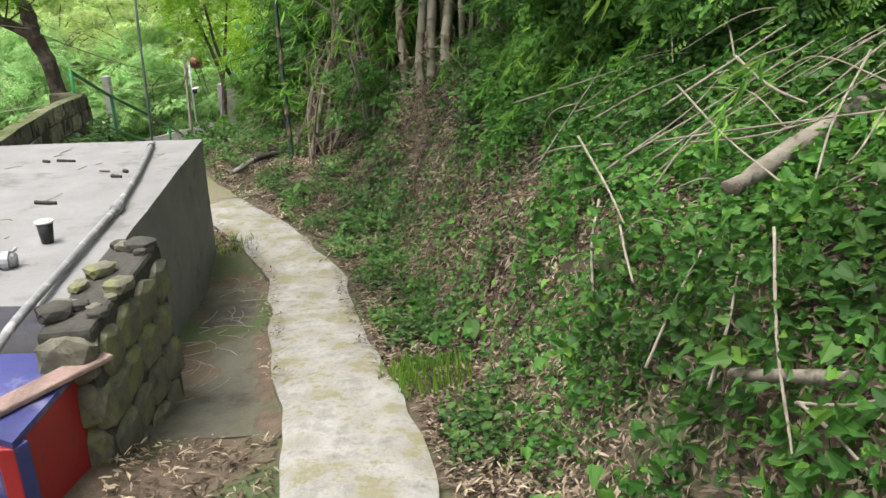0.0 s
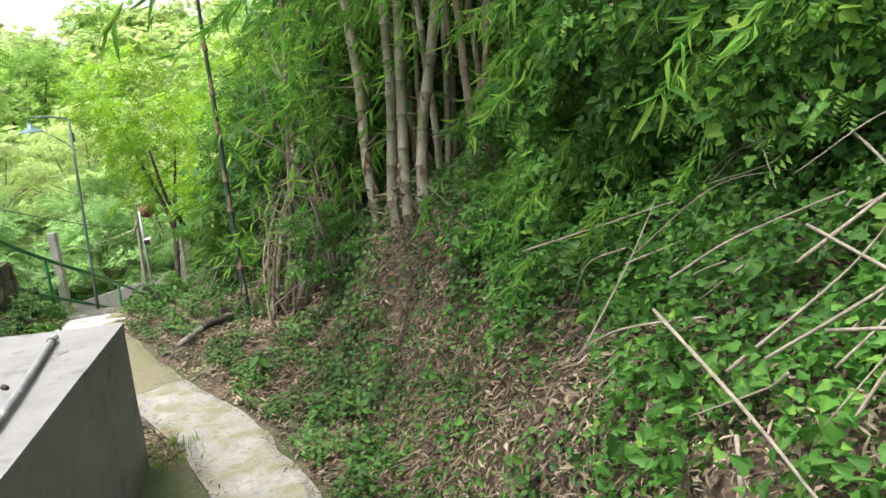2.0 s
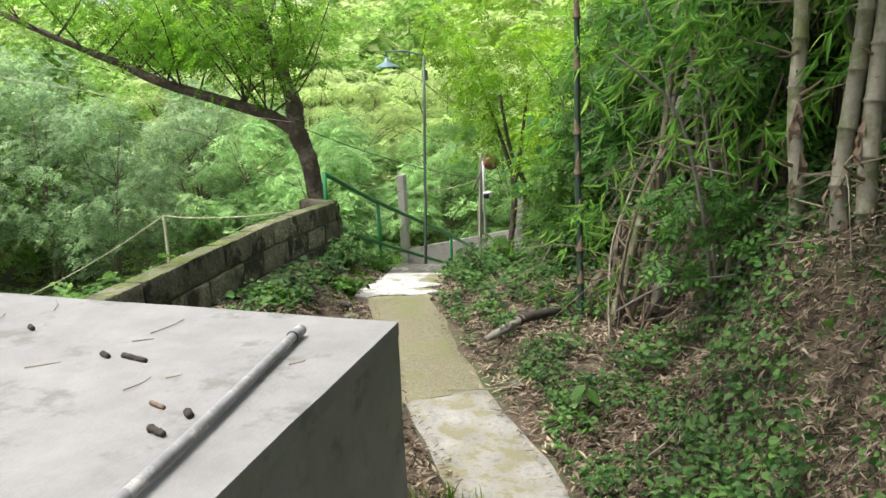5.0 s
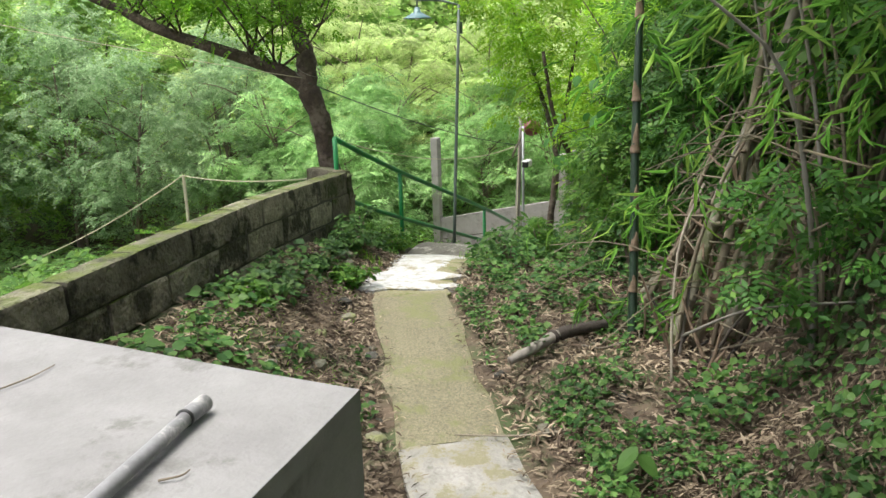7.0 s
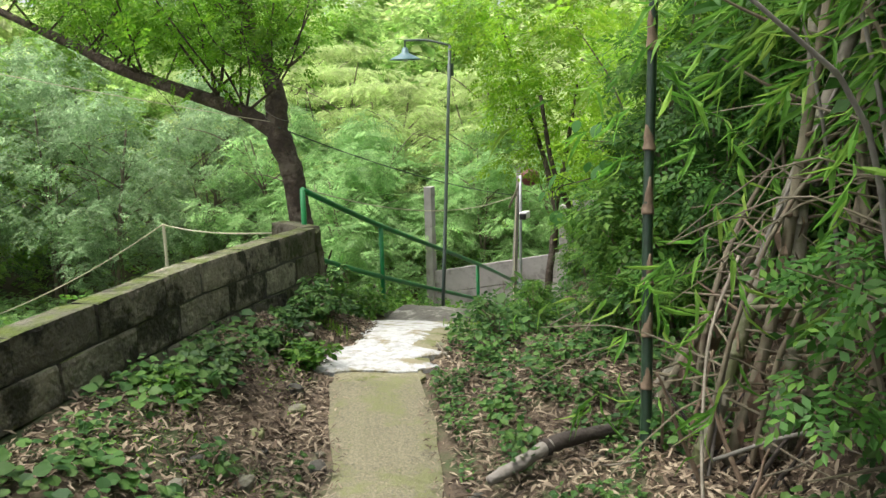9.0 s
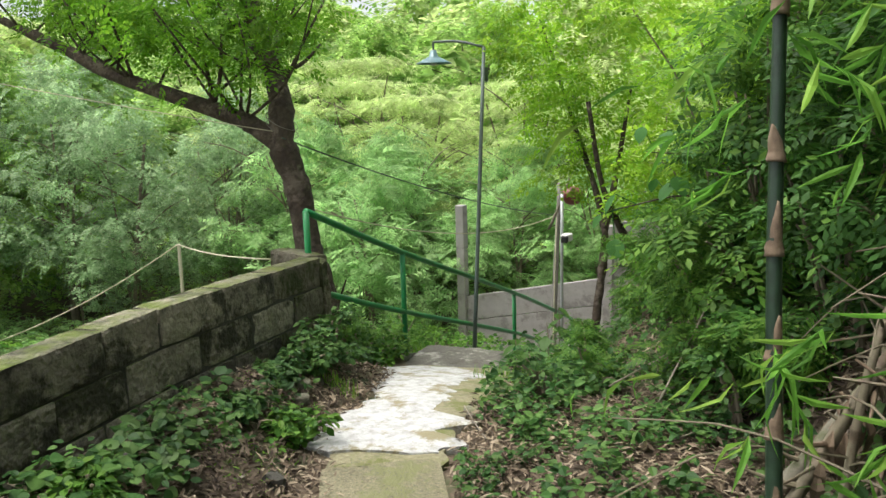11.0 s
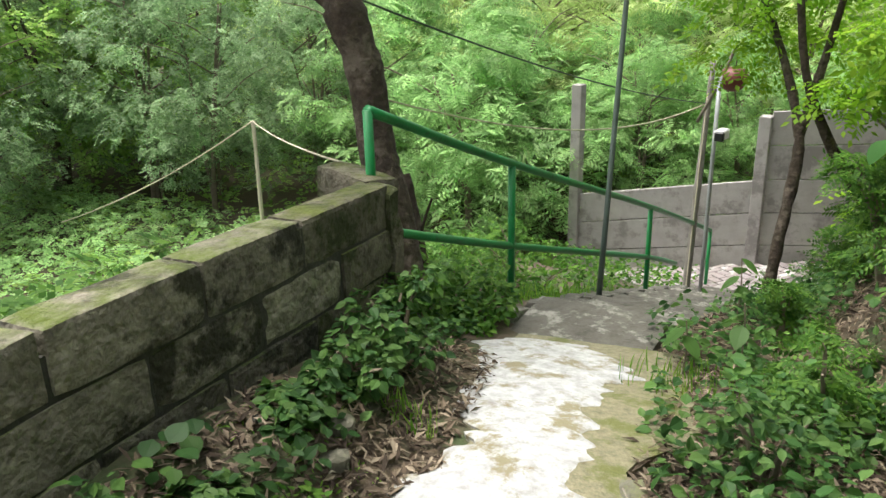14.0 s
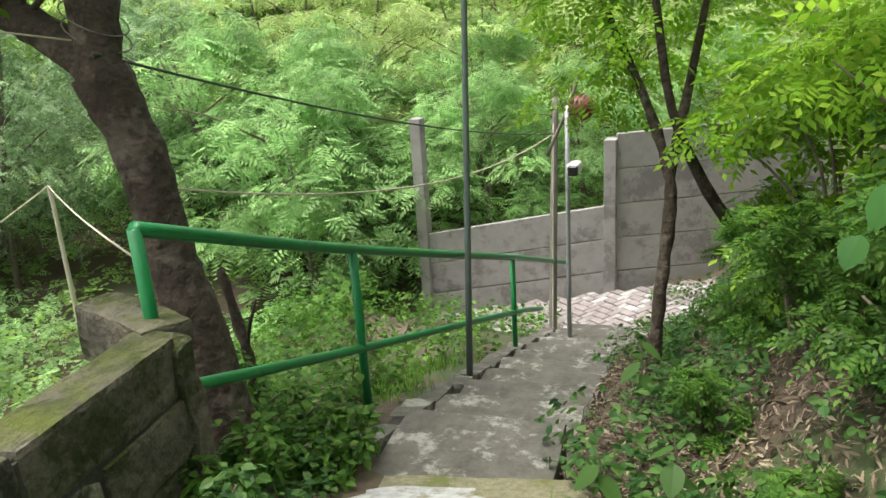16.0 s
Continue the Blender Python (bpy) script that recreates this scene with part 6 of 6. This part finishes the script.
branch([(1.34, 1.78, 1.32), (1.54, 1.85, 1.43), (1.70, 1.92, 1.50), (1.88, 2.00, 1.57), (2.18, 2.15, 1.66)], 0.03, 0.041, 3, M_log, "thick sawn grey log sticking out of the vines", "log", 12, "logs")
branch([(1.19, 1.18, 1.03), (1.25, 0.99, 1.13), (1.31, 0.85, 1.20)], 0.016, 0.016, 4, M_log, "pale grey stick lying on the bank", "log", 8, "logs")
branch([(-1.85, 7.26, 0.05), (-1.78, 7.36, 0.08), (-1.68, 7.52, 0.13)], 0.024, 0.03, 5, M_greywood, "pale barked end of a rotten log", "log", 10, "logs")
branch([(-1.70, 7.49, 0.12), (-1.63, 7.6, 0.13), (-1.5, 7.78, 0.12)], 0.034, 0.03, 6, M_darklog, "dark rotten log under the bamboo", "log", 10, "logs")
branch([(1.07, 3.11, 1.22), (1.10, 2.50, 1.15), (1.11, 2.17, 1.10)], 0.0065, 0.004, 7)
branch([(1.10, 2.19, 1.09), (1.09, 2.02, 1.04), (1.09, 1.87, 0.99)], 0.0065, 0.004, 8)
branch([(1.07, 2.47, 1.10), (1.02, 2.30, 0.98), (1.00, 2.12, 0.86)], 0.0065, 0.004, 9)
branch([(1.38, 2.82, 1.40), (1.62, 2.82, 1.56), (1.87, 2.85, 1.72)], 0.0065, 0.004, 10)
branch([(1.89, 3.86, 1.78), (1.77, 3.26, 1.68), (1.68, 2.88, 1.60)], 0.0065, 0.004, 11)
branch([(1.68, 2.88, 1.60), (1.62, 2.30, 1.56), (1.60, 1.92, 1.56)], 0.0065, 0.004, 12)
branch([(1.23, 0.89, 1.12), (1.25, 0.78, 1.12), (1.25, 0.65, 1.13)], 0.005, 0.003, 13)
branch([(1.23, 0.91, 1.11), (1.27, 0.80, 1.17), (1.30, 0.72, 1.23)], 0.005, 0.003, 14)
branch([(1.17, 2.54, 1.25), (1.45, 2.45, 1.45), (1.84, 2.49, 1.69)], 0.005, 0.003, 15)
branch([(0.83, 4.43, 1.16), (1.13, 4.12, 1.30), (1.36, 3.80, 1.43)], 0.005, 0.003, 16)
branch([(1.16, 3.23, 1.28), (1.35, 3.18, 1.40), (1.59, 2.97, 1.55)], 0.005, 0.003, 17)
branch([(1.28, 2.47, 1.33), (1.49, 1.97, 1.48), (1.66, 1.56, 1.60)], 0.005, 0.003, 18)
branch([(1.34, 2.21, 1.38), (1.46, 1.96, 1.45), (1.57, 1.75, 1.54)], 0.005, 0.003, 19)
branch([(1.14, 1.19, 0.98), (1.21, 1.29, 1.13), (1.25, 1.38, 1.22)], 0.005, 0.003, 20)
branch([(1.06, 1.51, 0.87), (1.15, 1.59, 1.04), (1.23, 1.63, 1.19)], 0.005, 0.003, 21)
branch([(1.33, 1.38, 1.34), (1.25, 1.09, 1.17), (1.20, 0.83, 1.04)], 0.005, 0.003, 22)
branch([(1.83, 2.04, 1.70), (1.59, 1.70, 1.55), (1.44, 1.43, 1.45)], 0.005, 0.003, 23)
branch([(1.47, 2.95, 1.47), (1.41, 2.09, 1.43), (1.39, 1.53, 1.42)], 0.005, 0.003, 24)
for i in range(75):
    y = cr.uniform(1.3, 3.9)
    d = cr.uniform(0.8, 2.4)
    a = cr.choice([0.35, 2.75, 1.2, -0.3, 2.0]) + cr.normal(0, 0.35)
    ln = cr.uniform(0.25, 0.85)
    s0 = np.array(on_bank(y, d, cr.uniform(0.1, 0.28)))
    e0 = s0 + np.array([np.cos(a) * ln, np.sin(a) * ln * 0.6, 0])
    e0[2] = up_on(e0[0], e0[1]) + cr.uniform(0.05, 0.35)
    m0 = (s0 + e0) / 2 + np.array([cr.normal(0, 0.05), cr.normal(0, 0.07), cr.uniform(-0.02, 0.1)])
    m0[2] = max(m0[2], up_on(m0[0], m0[1]) + 0.06)
    branch([s0, m0, e0], cr.uniform(0.0025, 0.0055), 0.0015, 100 + i)
for i in range(50):
    y = cr.uniform(3.5, 9.5)
    d = cr.uniform(0.1, 1.9)
    a = cr.uniform(0, 6.28)
    ln = cr.uniform(0.2, 0.7)
    s0 = np.array(on_bank(y, d, 0.04))
    e0 = s0 + np.array([np.cos(a) * ln, np.sin(a) * ln, 0])
    e0[2] = up_on(e0[0], e0[1]) + cr.uniform(0.02, 0.15)
    m0 = (s0 + e0) / 2
    m0[2] = up_on(m0[0], m0[1]) + 0.05
    branch([s0, m0, e0], cr.uniform(0.004, 0.008), 0.003, 200 + i, label="thin dry twig lying on the leaf litter", name="twig", group="twigs")

# twigs and crumbs on tank and apron
for i in range(58):
    if i < 20:
        x, y, z = cr.uniform(-3.2, -1.4), cr.uniform(2.5, 5.1), TOP + 0.006
    else:
        y = cr.uniform(2.5, 4.8)
        x = cr.uniform(-1.05, -0.75) + np.interp(y, [2.5, 4.8], [0.15, -0.2])
        z = float(centre(y)[1]) - 0.06
    a, ln = cr.uniform(0, 3.14), cr.uniform(0.05, 0.22)
    dx, dy = np.cos(a) * ln / 2, np.sin(a) * ln / 2
    branch([(x - dx, y - dy, z), (x + 0.02, y, z + 0.004), (x + dx, y + dy, z)], 0.003, 0.0015, 300 + i, M_bark2 if i < 20 else M_dead, "tiny dry twig on the concrete", "twig", 5, "twigs")
for i, (x, y, ln, r, m) in enumerate(((-2.24, 4.65, 0.13, 0.011, M_darklog), (-2.33, 4.64, 0.05, 0.012, M_darklog), (-1.64, 4.31, 0.03, 0.014, M_darklog), (-1.67, 4.19, 0.07, 0.012, M_darklog), (-1.81, 4.34, 0.07, 0.009, M_sheath), (-2.92, 4.81, 0.04, 0.012, M_darklog), (-1.86, 3.62, 0.13, 0.012, M_darklog), (-2.3, 3.5, 0.08, 0.012, M_darklog))):
    branch([(x, y, TOP + r * 0.8), (x + ln, y - 0.02, TOP + r * 0.8)], r, r * 0.8, 350 + i, m, "short dark broken stick on the tank top", "stick", 7, "sticks on the tank")

# loose stones near the path
for i in range(90):
    y = cr.uniform(6.0, 9.3)
    if i % 2:
        x, y, z = on_bank(y, cr.uniform(0.0, 0.7), 0.01)
    else:
        x = float(centre(y)[0]) - cr.uniform(0.35, 1.15)
        z = up_on(x, y) + 0.01
    s = 0.014 + 0.055 * cr.random() ** 2.5
    o = part("stone", stone_mesh(s * 1.5, s * 1.2, s, i + 60), M_stone if i % 3 else M_mortar)
    o.location = (x, y, z)
    o.rotation_euler = (0, 0, cr.uniform(0, 3))
    tagged(o, "small grey stone lying beside the path", "stone", "loose stones")

branch([(-1.0, 7.7, 0.95), (-1.05, 7.44, 0.72), (-1.03, 7.21, 0.45), (-0.98, 7.0, 0.2)], 0.007, 0.006, 400, M_dead, "thin pale liana hanging before the bamboo", "liana", 6, "lianas")
branch([(-1.0, 7.3, 0.3), (-0.7, 7.2, 0.5), (-0.3, 7.1, 0.62)], 0.008, 0.005, 401, M_greywood, "thin grey branch crossing the ivy", "fallen_branch", 6)
branch([(-0.95, 7.7, 0.75), (-0.6, 7.55, 0.85), (-0.3, 7.5, 0.95)], 0.012, 0.008, 402, M_culm2, "dry brown branch crossing the culms", "fallen_branch", 6)
branch([(-2.0, 9.0, 0.15), (-1.9, 9.5, 0.5), (-1.85, 9.9, 0.75)], 0.005, 0.003, 403, M_dead, "thin pale dead branch on the slope", "fallen_branch", 6)
branch([(-2.35, 9.35, 0.05), (-2.0, 9.6, 0.28), (-1.8, 10.0, 0.5)], 0.005, 0.003, 404, M_dead, "thin pale dead branch on the slope", "fallen_branch", 6)

# the bright haze of the sky beyond the far hill
ang = np.linspace(radians(-30), radians(100), 40)
bv = [(-240 * math.sin(a), 240 * math.cos(a), z) for z in (-6, 110) for a in ang]
M_haze = bpy.data.materials.new("sky_haze")
M_haze.use_nodes = True
hz = M_haze.node_tree.nodes.new("ShaderNodeEmission")
hz.inputs[0].default_value = (0.92, 0.97, 1.0, 1)
hz.inputs[1].default_value = 0.62
M_haze.node_tree.links.new(hz.outputs[0], M_haze.node_tree.nodes["Material Output"].inputs[0])
tagged(part("backdrop", (np.array(bv), [[i, i + 1, i + 41, i + 40] for i in range(39)]), M_haze), "white overcast haze beyond the wooded hill", "sky", kind="structure")

# ---- ropes, stick and cables ----
stick = thing("fence_stick", "thin pale stick holding a rope beyond the wall", "stick", at=(-9.4, 12.6, 0))
SX, SY, ST = -12.0, 15.03, -0.75
stick.location = (SX, SY, up_on(SX, SY))
part("shaft", tube([(0, 0, -0.1), (0.02, 0, ST - up_on(SX, SY))], [0.035, 0.03], 7, 6, 0.05), M_rope, stick)


def hang(name, a, b, sag, r, material, label):
    a, b = np.array(a), np.array(b)
    u = np.linspace(0, 1, 24)[:, None]
    p = a * (1 - u) + b * u - np.array([0, 0, 1]) * sag * 4 * u * (1 - u)
    return tagged(part(name, tube(p, [r], 6), material, None, "", True), label, "rope" if material is M_rope else "cable")


hang("rope", (SX, SY, ST), (-15.5, 13.5, -2.6), 0.15, 0.011, M_rope, "pale rope running down from a thin stick")
hang("rope", (SX, SY, ST), (-5.05, 10.25, 0.36), 0.08, 0.008, M_rope, "pale rope between the stick and the tree")
hang("rope", (-5.07, 10.13, 0.81), (-5.12, 15.5, 0.0), 0.24, 0.006, M_rope, "pale rope strung from the tree to the pole")
hang("cable", (-5.14, 10.13, 1.3), (-5.1, 15.5, 0.0), 0.1, 0.006, M_wire, "thin dark cable from the tree to the pole")
hang("cable", (-5.2, 10.1, 1.35), (-9.5, 7.5, 2.5), 0.05, 0.004, M_rope, "pale cable running from the tree over the wall")
hang("cable", (-5.13, 15.55, 0.1), (-5.05, 15.15, -2.2), 0.0, 0.006, M_rope, "pale cable hanging along the wooden pole")
for z in (1.36, 1.42):
    a = np.linspace(0, 6.4, 20)
    tagged(part("rope_loop", tube(np.stack([-5.25 + 0.118 * np.cos(a), 10.265 + 0.118 * np.sin(a), z - 0.07 * np.cos(a)], 1), [0.003], 5), M_greywood, None, "", True), "rope tied round the tree trunk", "rope", "rope loops")
